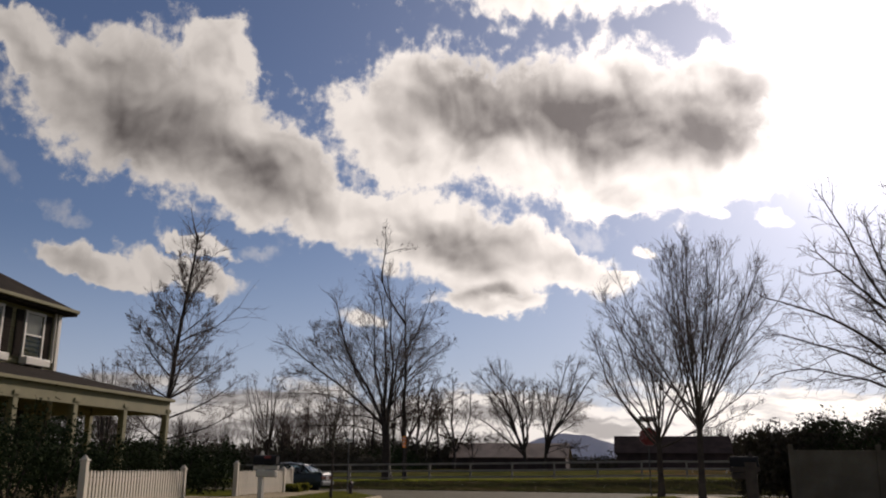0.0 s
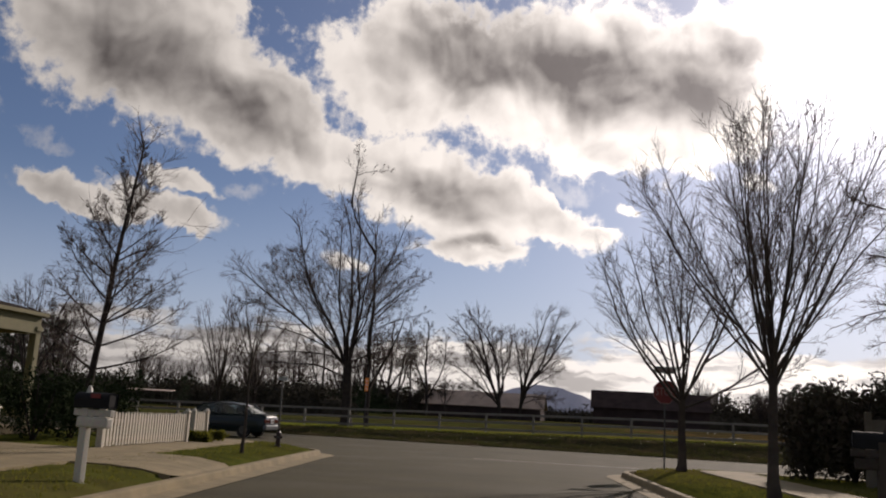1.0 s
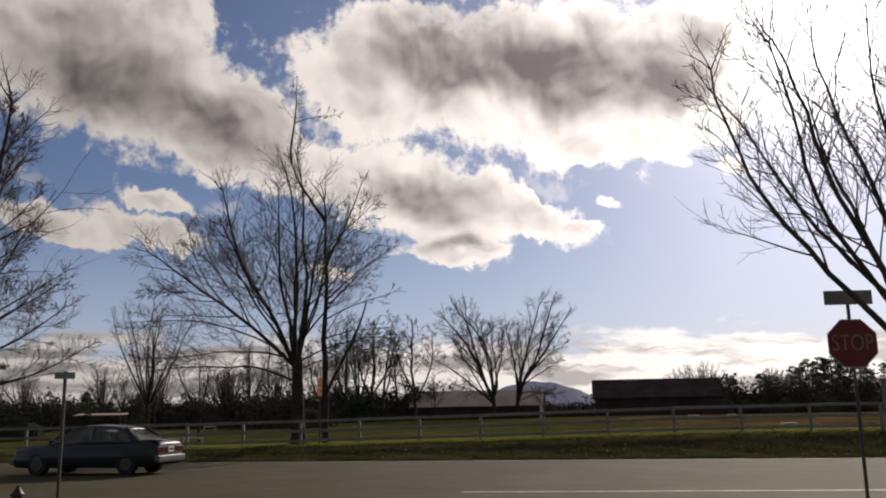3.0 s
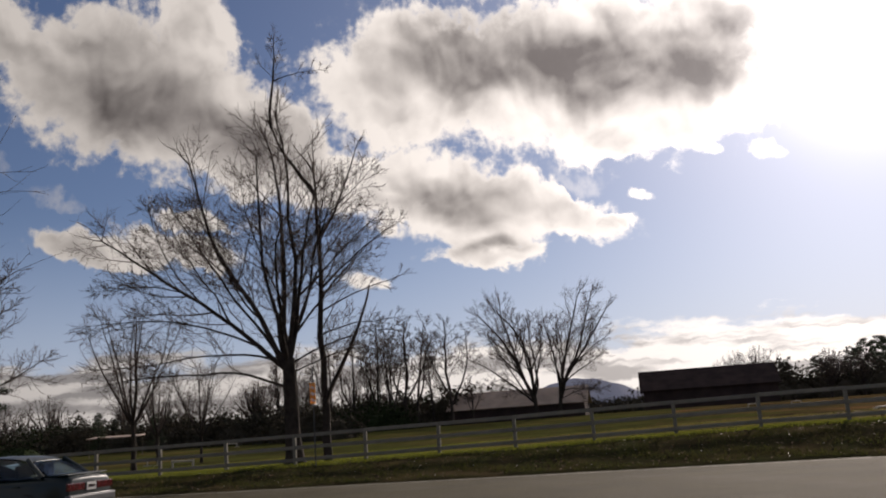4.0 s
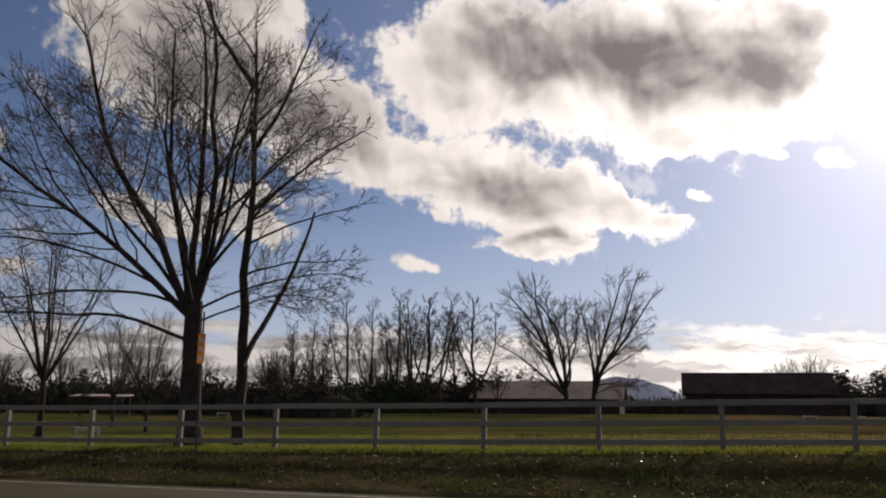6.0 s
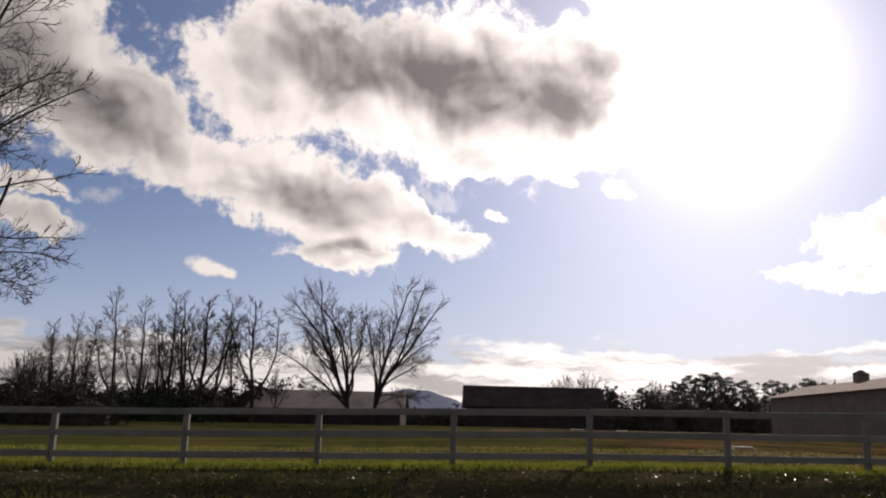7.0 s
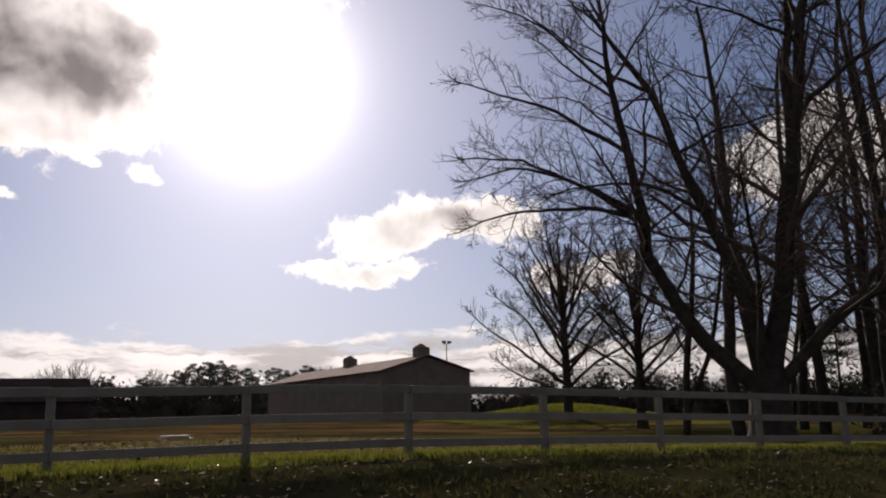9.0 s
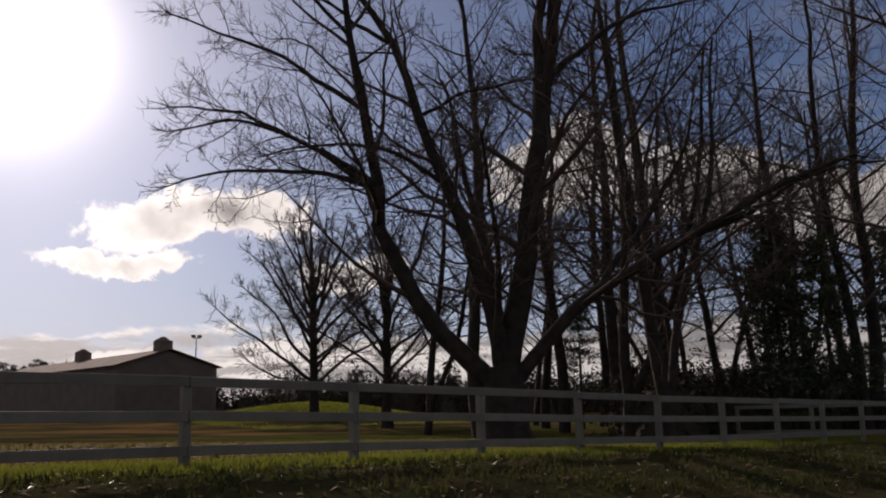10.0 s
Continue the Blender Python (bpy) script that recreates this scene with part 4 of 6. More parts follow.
    # bare crowns behind the left lawns
    near2 = bare_tree(-29, 12, 0.1, 27, [(2.4, 137 * i % 360, 8 + 7 * (i % 6), 4 + 6 * (i % 6), 6.5, 0.07) for i in range(10)], dict(FAR, levels=4, count=[8, 8, 5, 3], ratio=[0.5, 0.36, 0.5, 0.6], thin=0.008, up=0.3), "slender bare tree behind the gardens", trunk=(3.6, 0.14, 0, 0))
    for i, (x, y) in enumerate([(-34, -6), (-40, 6), (-30, 22), (-48, 16), (-38, 30), (-56, 0), (-62, 24)]):
        c = copy_thing(near2, pose(x, y, float(ground_z(x, y)) - 0.1, 0, 0, rng.uniform(0, 360)))
        s = rng.uniform(0.7, 1.0)
        c.scale = (s, s, s)


def leaf_mass(name, clumps, mat, n_leaf, size, seed, label, category, parent=None, kind="stuff"):
    """A mass of small leaves: clumps are (x, y, z, rx, ry, rz)."""
    rng = np.random.default_rng(seed)
    V = []
    for cx, cy, cz, rx, ry, rz in clumps:
        n = n_leaf
        d = rng.normal(size=(n, 3))
        d /= np.linalg.norm(d, axis=1, keepdims=True)
        rad = rng.uniform(0.55, 1.05, (n, 1)) * (0.85 + 0.3 * np.sin(d[:, :1] * 5 + cx) * np.cos(d[:, 1:2] * 4 + cy))
        c = np.array([cx, cy, cz]) + d * rad * np.array([rx, ry, rz])
        a = rng.normal(size=(n, 3)) * size
        b = rng.normal(size=(n, 3)) * size
        V.append(np.stack([c - a * 0.5, c + b * 0.6, c + a * 0.6 + b * 0.1], 1).reshape(-1, 3))
    v = np.concatenate(V)
    f = np.arange(len(v)).reshape(-1, 3).tolist()
    if parent is None:
        # the thick of the brush: rough mounds within the leaves
        base = len(v)
        mounds = []
        for cx, cy, cz, rx, ry, rz in clumps:
            b0 = base + len(mounds)
            for lvl, (hh, rr) in enumerate(((-1.0, 0.8), (0.0, 0.7), (0.42, 0.58), (0.66, 0.34))):
                for k in range(9):
                    a = k * 0.698 + lvl * 0.3
                    q = rng.uniform(0.75, 1.1)
                    mounds.append((cx + rx * 0.85 * rr * q * math.cos(a), cy + ry * rr * q * math.sin(a), cz + rz * hh * 0.68 * rng.uniform(0.8, 1.1) - (1.5 if lvl == 0 else 0)))
            for lvl in range(3):
                for k in range(9):
                    k2 = (k + 1) % 9
                    f.append((b0 + lvl * 9 + k, b0 + lvl * 9 + k2, b0 + lvl * 9 + 9 + k2, b0 + lvl * 9 + 9 + k))
            f.append(tuple(b0 + 27 + k for k in range(9)))
        v = np.concatenate([v, np.array(mounds)])
    ob = link_mesh(name, v, f, mat, parent)
    if parent is None:
        tagged(ob, label, category, kind=kind)
    return ob


def far_woods():
    rng = random.Random(9)
    left = [(x, 150 + 25 * math.sin(x * 0.05) + rng.uniform(-8, 8), 1.8, rng.uniform(5, 9), rng.uniform(4, 6), rng.uniform(4.5, 8.5)) for x in np.arange(-260, -25, 2.6)]
    leaf_mass("far_hedgerow", left, SCRUB, 1500, 0.5, 1, "dense dark winter scrub along the far paddock edge", "woodland")
    row = [(x, 108 + 12 * math.sin(x * 0.07) + rng.uniform(-5, 5), 1.2, rng.uniform(3.5, 6), 4, rng.uniform(3.4, 5.6)) for x in np.arange(-230, -37, 2.2)]
    leaf_mass("far_hedgerow", row, HEDGE, 2000, 0.3, 6, "dark evergreen hedgerow across the far lawn", "woodland")
    mid = [(x, 190 + rng.uniform(-8, 8), 2.2, rng.uniform(5, 9), 5, rng.uniform(5.5, 9.5) * (0.4 if x < 2 else 1)) for x in np.arange(-30, 320, 3.0)]
    leaf_mass("far_hedgerow", mid, SCRUB, 900, 0.5, 2, "dense dark winter scrub behind the barns", "woodland")
    side = [(x, 118 - 0.25 * x + rng.uniform(-7, 7), 0.8, rng.uniform(4, 7), 4.5, rng.uniform(4.0, 7.0)) for x in np.arange(88, 330, 2.8)]
    leaf_mass("far_hedgerow", side, SCRUB, 560, 0.55, 7, "dense dark winter scrub beyond the stable", "woodland")
    belt = [(x, 74 + 8 * math.sin(x * 0.06) + rng.uniform(-4, 4), 0.8, rng.uniform(3, 5.5), 3.5, rng.uniform(3.6, 5.4)) for x in np.arange(-150, -34, 2.0)]
    leaf_mass("far_hedgerow", belt, SCRUB, 2200, 0.28, 8, "brown winter scrub belt across the paddock", "woodland")
    back = [(x, 194 + rng.uniform(-5, 5), 2.0, rng.uniform(4, 7), 5, rng.uniform(7, 12)) for x in np.arange(24, 125, 2.8)]
    leaf_mass("far_hedgerow", back, SCRUB, 700, 0.6, 9, "tall brown winter thicket behind the stable", "woodland")
    near_left = [(x, 30 + 0.4 * x * 0 + rng.uniform(-4, 4), 0.3, rng.uniform(2.5, 4.5), 3, rng.uniform(2.0, 3.6)) for x in np.arange(-110, -52, 3.0)]
    leaf_mass("hedge", near_left, HEDGE, 1500, 0.16, 3, "dark evergreen hedge on the far lawn", "hedge")
    east = [(x, 94 - 0.45 * (x - 60) + rng.uniform(-5, 9), 0.8, rng.uniform(3.5, 5.5), 4, rng.uniform(6.0, 8.8)) for x in np.arange(78, 165, 2.2)]
    leaf_mass("undergrowth", east, SCRUB, 1900, 0.36, 4, "dark tangled undergrowth behind the paddock trees", "undergrowth")
    fringe = [(x, 11 + 0.25 * (x - 42) + rng.uniform(-3, 3), 0.0, rng.uniform(1.8, 3.0), 2.4, rng.uniform(2.6, 4.3)) for x in np.arange(41, 84, 1.3)]
    leaf_mass("undergrowth", fringe, SCRUB, 1900, 0.16, 10, "dark brush in the shade of the roadside wood", "undergrowth")
    east2 = [(x, -4 + 0.1 * x + rng.uniform(-3, 8), 0.0, rng.uniform(2, 3.5), 2.5, rng.uniform(1.8, 3.2)) for x in np.arange(48, 100, 2.4)]
    leaf_mass("undergrowth", east2, HEDGE, 1200, 0.16, 5, "dark evergreen undergrowth at the end of the fence", "undergrowth")


def conifer(x, y, z, h, seed, w=0.3, label="dark evergreen pine with layered branches"):
    rng = np.random.default_rng(seed)
    t = thing("pine", x, y, z, label=label, category="tree", group="evergreens")
    part("trunk", cyl((0, 0, -0.2), (0, 0, h * 0.96), h * 0.018, 0.02, 8), BARK, t)
    V = []
    for k in range(int(h * 7)):
        f = rng.uniform(0.22, 1.0)
        az = rng.uniform(0, 6.28)
        ln = h * w * (1.05 - f) ** 0.7 * rng.uniform(0.5, 1.15) + 0.25
        o = np.array([math.cos(az), math.sin(az), 0])
        n = 85
        s = rng.uniform(0.25, 1.0, (n, 1))
        c = o * ln * s + np.array([0, 0, h * f]) + rng.normal(0, 1, (n, 3)) * np.array([0.32, 0.32, 0.18]) * h / 14
        a, b = rng.normal(size=(n, 3)) * 0.011 * h, rng.normal(size=(n, 3)) * 0.007 * h
        V.append(np.stack([c - a * 0.6, c + b, c + a * 0.6], 1).reshape(-1, 3))
    v = np.concatenate(V)
    link_mesh("crown", v, np.arange(len(v)).reshape(-1, 3), PINE, t)
    return t


def clumped_pine(x, y, z, h, seed, label):
    """Bare bole below, rounded clumps of needles on short limbs above."""
    rng = np.random.default_rng(seed)
    t = thing("pine", x, y, z, label=label, category="tree", group="evergreens")
    wood = Wood()
    wood.tube([np.array([0, 0, -0.3]), np.array([0.1, 0, h * 0.5]), np.array([0, 0.1, h * 0.95])], [h * 0.02, h * 0.014, 0.04], 8)
    V = []
    for k in range(26):
        f = 0.45 + 0.55 * (k + rng.uniform(0, 1)) / 26
        az = k * 2.4 + rng.normal(0, 0.3)
        reach = h * 0.2 * math.sin(math.pi * min(1.0, (1.06 - f) / 0.5 * 0.55 + 0.08)) * rng.uniform(0.5, 1.15)
        c0 = np.array([math.cos(az) * reach, math.sin(az) * reach, h * f])
        wood.tube([np.array([0, 0, h * f * 0.93]), c0 * np.array([0.6, 0.6, 0.98]), c0], [0.06, 0.04, 0.02], 4)
        n = 200
        d = rng.normal(size=(n, 3))
        d /= np.linalg.norm(d, axis=1, keepdims=True)
        c = c0 + d * rng.uniform(0.3, 1.0, (n, 1)) * np.array([0.085, 0.085, 0.042]) * h * rng.uniform(0.8, 1.2)
        a, b = rng.normal(size=(n, 3)) * 0.008 * h, rng.normal(size=(n, 3)) * 0.008 * h
        V.append(np.stack([c - a, c + b, c + a], 1).reshape(-1, 3))
    wood.mesh("trunk", BARK, t)
    v = np.concatenate(V)
    link_mesh("crown", v, np.arange(len(v)).reshape(-1, 3), PINE, t)
    return t


def evergreens():
    p = conifer(50, 7, -0.1, 10.4, 31)
    for i, (x, y, s) in enumerate([(54.5, 8.5, 0.95), (47, 3.5, 0.8), (59, 12, 0.95), (60, 5, 1.0), (66, 7.5, 1.1), (57, 24, 0.8)]):
        copy_thing(p, pose(x, y, -0.1, 0, 0, 70 * i)).scale = (s, s, s)
    q = clumped_pine(60, 205, 1.5, 14, 32, "dark round-topped pine far behind the stables")
    for i, (x, y, s) in enumerate([(53, 205, 0.85), (57, 208, 0.98), (62, 204, 1.02), (66, 208, 0.96), (69, 204, 0.9), (77, 206, 0.92), (82, 209, 0.88), (86, 205, 0.96), (91, 208, 0.9), (98, 212, 0.9), (36, 204, 0.7), (45, 210, 0.75), (73, 212, 0.8), (106, 214, 0.8)]):
        copy_thing(q, pose(x, y, 1.5, 0, 0, 50 * i)).scale = (s, s, s)
    for i, (x, y, s) in enumerate([(-70, 41, 0.84), (-66.5, 44, 0.78), (-74, 45, 0.86), (-78, 42, 0.78), (-84, 50, 0.8)]):
        copy_thing(q, pose(x, y, float(ground_z(x, y)) - 0.1, 0, 0, 40 * i)).scale = (s, s, s)
    for i, (x, y, s) in enumerate([(-60, 120, 0.7), (-75, 130, 0.75), (-52, 125, 0.6), (-47, 118, 0.62), (-38, 122, 0.55), (-57, 62, 0.45), (-62, 58, 0.5)]):
        copy_thing(p, pose(x, y, float(ground_z(x, y)) - 0.1, 0, 0, 40 * i)).scale = (s, s, s)


# ---------------------------------------------------------------- the white rail fence
def rail_fence():
    step, n0, n1 = 3.05, -13, 20
    x0 = -14.23
    f = thing("rail_fence", 0, 0, 0, label="white three-rail paddock fence along the road", category="fence")
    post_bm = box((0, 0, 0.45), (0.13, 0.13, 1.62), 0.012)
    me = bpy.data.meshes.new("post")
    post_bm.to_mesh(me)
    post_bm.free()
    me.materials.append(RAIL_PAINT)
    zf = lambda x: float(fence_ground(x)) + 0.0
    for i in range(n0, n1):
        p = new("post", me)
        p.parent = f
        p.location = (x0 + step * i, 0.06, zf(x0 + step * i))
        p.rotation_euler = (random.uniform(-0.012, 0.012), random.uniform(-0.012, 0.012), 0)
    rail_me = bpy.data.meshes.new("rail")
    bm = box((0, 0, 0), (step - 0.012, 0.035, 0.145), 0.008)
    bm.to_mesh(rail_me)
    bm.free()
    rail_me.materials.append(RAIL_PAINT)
    for i in range(n0, n1 - 1):
        xa = x0 + step * i
        za, zb = zf(xa), zf(xa + step)
        for h in (1.205, 0.715, 0.24):
            r = new("rail", rail_me)
            r.parent = f
            r.location = (xa + step / 2, -0.03, (za + zb) / 2 + h + random.uniform(-0.01, 0.01))
            r.rotation_euler = (0, -math.atan2(zb - za, step) + random.uniform(-0.003, 0.003), 0)
    return f


def return_fence():
    """The paddock fence turns north at its eastern end."""
    x0, step, n = -14.23 + 3.05 * 19, 3.05, 2
    f = thing("rail_fence", x0, 0, 0, label="white three-rail fence running back along the wood", category="fence")
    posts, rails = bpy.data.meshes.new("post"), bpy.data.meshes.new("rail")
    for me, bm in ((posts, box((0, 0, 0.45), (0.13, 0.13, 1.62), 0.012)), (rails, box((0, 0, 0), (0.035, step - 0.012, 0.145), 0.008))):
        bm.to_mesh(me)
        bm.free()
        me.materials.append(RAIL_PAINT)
    z = lambda y: float(ground_z(x0, y))
    for i in range(n):
        y = 0.06 + step * (i + 1)
        p = new("post", posts)
        p.parent = f
        p.location = (0.1, y, z(y))
        for h in (1.205, 0.715, 0.24):
            r = new("rail", rails)
            r.parent = f
            r.location = (0.0, y - step / 2, (z(y) + z(max(y - step, 0.3))) / 2 + h)
            r.rotation_euler = (math.atan2(z(y) - z(max(y - step, 0.3)), step), 0, 0)
    return f


# ---------------------------------------------------------------- buildings
def gable_barn(name, x, y, z, w, depth, eave, ridge, wall, roof, rz, label, over=0.6):
    b = thing(name, x, y, z, rz, label=label, category="barn")
    part("wall", prism([(-w / 2, -0.5), (w / 2, -0.5), (w / 2, eave), (0, ridge - 0.15), (-w / 2, eave)], -depth / 2, depth / 2), wall, b)
    for s in (-1, 1):
        a = math.atan2(ridge - eave, w / 2)
        ln = math.hypot(w / 2, ridge - eave) + over
        c = (s * (w / 4 + over / 2 * math.cos(a)), 0, (ridge + eave) / 2 - over / 2 * math.sin(a) + 0.12)
        part("roof", box(c, (ln, depth + 2 * over, 0.14), 0.02, Matrix.Rotation(s * a, 4, "Y")), roof, b)
    return b


def barns():
    tan = gable_barn("tan_barn", -21, 121, 0.9, 12, 23, 2.7, 5.4, BARN_DARK, BARN_TAN, 90, "low barn with a weathered tan metal roof")
    dark = gable_barn("long_barn", 12.0, 138, 1.0, 13, 23.4, 3.9, 7.4, BARN_DARK, BARN_DARK, 90, "long dark brown barn beyond the paddock")
    st = gable_barn("stable", 65.1, 124, 0.5, 14.5, 50, 7.4, 9.6, STABLE_WALL, STABLE_ROOF, 0.9, "long brown stable with two roof cupolas")
    for yy in (-23.2, 2.9):
        c = part("cupola", box((0, yy, 10.0), (1.9, 1.9, 1.9), 0.05), STABLE_WALL, st)
        part("cap", cyl((0, yy, 10.9), (0, yy, 11.5), 1.35, 0.25, 4), STABLE_ROOF, c)
    return st


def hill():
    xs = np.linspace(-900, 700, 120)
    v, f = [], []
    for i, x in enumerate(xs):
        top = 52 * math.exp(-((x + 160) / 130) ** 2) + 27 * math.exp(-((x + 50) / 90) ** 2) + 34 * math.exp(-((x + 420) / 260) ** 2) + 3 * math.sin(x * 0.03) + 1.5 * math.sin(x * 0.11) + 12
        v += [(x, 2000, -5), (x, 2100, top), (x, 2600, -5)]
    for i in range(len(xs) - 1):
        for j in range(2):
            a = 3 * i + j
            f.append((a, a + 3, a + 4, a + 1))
    tagged(link_mesh("hill", v, f, HILL, smooth=True), "wooded hill on the horizon in painted blue haze", "hill", kind="backdrop")


trees()
far_woods()
evergreens()
rail_fence()
return_fence()
barns()
hill()


# ---------------------------------------------------------------- street furniture
def lawn_z(x, y):
    return float(ground_z(x, y))


def picket_fence(x0, y0, x1, y1, height=0.78, label="white picket fence along the footpath", tall_end=True):
    a, b = Vector((x0, y0, 0)), Vector((x1, y1, 0))
    d = b - a
    ln = d.length
    rz = math.degrees(math.atan2(d.y, d.x))
    z = lawn_z((x0 + x1) / 2, (y0 + y1) / 2)
    f = thing("picket_fence", x0, y0, z, rz, label=label, category="fence", group="picket fences")
    n = int(ln / 0.155)
    outline = [(-0.045, 0.06), (0.045, 0.06), (0.045, height - 0.06), (0.012, height), (-0.012, height), (-0.045, height - 0.06)]
    bm = prism(outline, -0.011, 0.011)
    me = bpy.data.meshes.new("picket")
    bm.to_mesh(me)
    bm.free()
    me.materials.append(WHITE_PAINT)
    for i in range(n):
        p = new("picket", me)
        p.parent = f
        p.location = (0.12 + (ln - 0.24) * i / max(1, n - 1), 0, random.uniform(-0.012, 0.012))
        p.rotation_euler = (0, random.uniform(-0.012, 0.012), 0)
    for h in (0.2, 0.58):
        part("rail", box((ln / 2, 0.035, h), (ln, 0.04, 0.09), 0.006), WHITE_PAINT, f)
    for x, h in ((0, 0.96 if tall_end else 0.8), (ln, 0.8)):
        bm = box((x, 0.02, h / 2 - 0.1), (0.13, 0.13, h + 0.2), 0.01)
        add_box(bm, (x, 0.02, h + 0.015), (0.17, 0.17, 0.03), 0.006)
        add_cyl(bm, (x, 0.02, h + 0.03), (x, 0.02, h + 0.11), 0.085, 0.02, 8)
        part("post", bm, WHITE_PAINT, f)
    return f


def mailbox(x, y, rz, post_mat, post_w, label):
    z = lawn_z(x, y)
    m = thing("mailbox", x, y, z, rz, label=label, category="mailbox")
    bm = box((0, 0, 0.48), (post_w, post_w, 1.2), 0.012)
    part("post", bm, post_mat, m)
    part("arm", box((0.12, 0, 0.93), (0.62, post_w * 0.8, 0.09), 0.008), post_mat, m)
    w, l, h0, h1 = 0.1, 0.56, 0.99, 1.11
    out = [(-w, h0), (w, h0), (w, h1)] + [(w * math.cos(radians(a)), h1 + w * math.sin(radians(a))) for a in range(20, 180, 20)] + [(-w, h1)]
    bm = prism(out, -l / 2, l / 2)
    bmesh.ops.rotate(bm, verts=bm.verts, cent=(0, 0, 0), matrix=Matrix.Rotation(radians(90), 3, "Z"))
    bmesh.ops.translate(bm, verts=bm.verts, vec=(0.12, 0, 0))
    b = part("box", bm, MAILBOX_BLACK, m, "black enamelled letter box")
    part("door", box((0.405, 0, 1.1), (0.012, 0.19, 0.2), 0.02), MAILBOX_BLACK, b)
    part("flag", box((0.2, -0.11, 1.16), (0.16, 0.008, 0.06), 0.002), SIGN_RED, b, "red signal flag")
    part("cap", cyl((-0.0, 0, 1.2), (0, 0, 1.3), 0.05, 0.015, 8), post_mat, m)
    part("paper_tube", box((0.14, 0, 0.8), (0.5, 0.15, 0.15), 0.03), post_mat, m)
    return m


def stop_sign():
    x, y = 4.08, -30.2
    z = lawn_z(x, y)
    s = thing("stop_sign", x, y, z, 7, label="red octagonal stop sign below a street name plate", category="road sign")
    part("post", cyl((0, 0.03, -0.2), (0, 0.03, 2.86 - z + 0.2), 0.024, 0.024, 10), STEEL, s)
    c = 2.38 - z
    r = 0.335 / math.cos(radians(22.5))
    oct_ = [(r * math.cos(radians(22.5 + 45 * i)), c + r * math.sin(radians(22.5 + 45 * i))) for i in range(8)]
    rim = part("rim", prism(oct_, -0.003, 0.0), FADED_LETTER, s, "faded pale border")
    inner = [(u * 0.94, c + (v - c) * 0.94) for u, v in oct_]
    part("panel", prism(inner, -0.008, -0.004), SIGN_RED, s, "red panel")
    cu = bpy.data.curves.new("lettering", "FONT")
    cu.body, cu.size, cu.align_x, cu.align_y, cu.extrude = "STOP", 0.28, "CENTER", "CENTER", 0.001
    tmp = bpy.data.objects.new("tmp", cu)
    scene.collection.objects.link(tmp)
    me = bpy.data.meshes.new_from_object(tmp.evaluated_get(bpy.context.evaluated_depsgraph_get()))
    bpy.data.objects.remove(tmp)
    me.materials.clear()
    me.materials.append(FADED_LETTER)
    t = new("lettering", me)
    t.parent = s
    t.matrix_basis = pose(0, -0.0105, c, 90, 0, 0) @ Matrix.Diagonal((0.85, 1.15, 1, 1))
    plate = part("name_plate", box((0, 0, 3.02 - z), (0.66, 0.012, 0.2), 0.004), SIGN_GREEN, s, "faded grey-green street name plate")
    part("bar", box((0.0, -0.009, 3.02 - z), (0.46, 0.003, 0.07), 0), FADED_LETTER, plate)
    return s


def name_post():
    x, y = -7.55, -30.6
    z = lawn_z(x, y)
    s = thing("street_sign", x, y, z, 20, label="slim steel street sign post on the corner lawn", category="road sign")
    part("post", cyl((0, 0, -0.1), (0, 0, 2.05), 0.028, 0.028, 8), STEEL, s)
    part("plate", box((0, -0.032, 1.98), (0.3, 0.01, 0.1), 0.003), SIGN_GREEN, s, "green plate")
    return s


def marker_pole():
    x, y = -12.7, -1.6
    z = lawn_z(x, y)
    s = thing("marker_pole", x, y, z, label="thin roadside pole with an orange marker board", category="road sign")
    part("pole", cyl((0, 0, -0.2), (0, 0, 4.05 - z), 0.03, 0.026, 8), STEEL, s)
    b = part("board", box((0.0, -0.042, 3.03 - z), (0.22, 0.02, 0.82), 0.004), SIGN_ORANGE, s, "orange warning board")
    for h in (0.22, -0.02, -0.26):
        part("bar", box((0, -0.054, 3.03 - z + h), (0.17, 0.003, 0.09), 0, Matrix.Rotation(radians(35), 4, "Y")), SIGN_WHITE, b)
    return s


def hydrant():
    x, y = -6.75, -32.7
    z = lawn_z(x, y)
    h = thing("fire_hydrant", x, y, z, 15, label="dark red fire hydrant on the kerbside lawn", category="hydrant")
    bm = cyl((0, 0, -0.05), (0, 0, 0.06), 0.15, 0.15, 14)
    add_cyl(bm, (0, 0, 0.06), (0, 0, 0.52), 0.1, 0.095, 14)
    part("barrel", bm, HYDRANT_PAINT, h, smooth=False)
    bm = cyl((0, 0, 0.52), (0, 0, 0.56), 0.13, 0.13, 14)
    add_cyl(bm, (0, 0, 0.56), (0, 0, 0.66), 0.11, 0.05, 14)
    add_cyl(bm, (0, 0, 0.66), (0, 0, 0.72), 0.03, 0.03, 6)
    part("bonnet", bm, HYDRANT_PAINT, h)
    for d in ((1, 0), (-1, 0), (0, -1)):
        bm = cyl((d[0] * 0.08, d[1] * 0.08, 0.4), (d[0] * 0.17, d[1] * 0.17, 0.4), 0.055, 0.055, 10)
        part("outlet", bm, STEEL if d[1] else HYDRANT_PAINT, h)
    h.scale = (0.68, 0.68, 0.68)
    return h


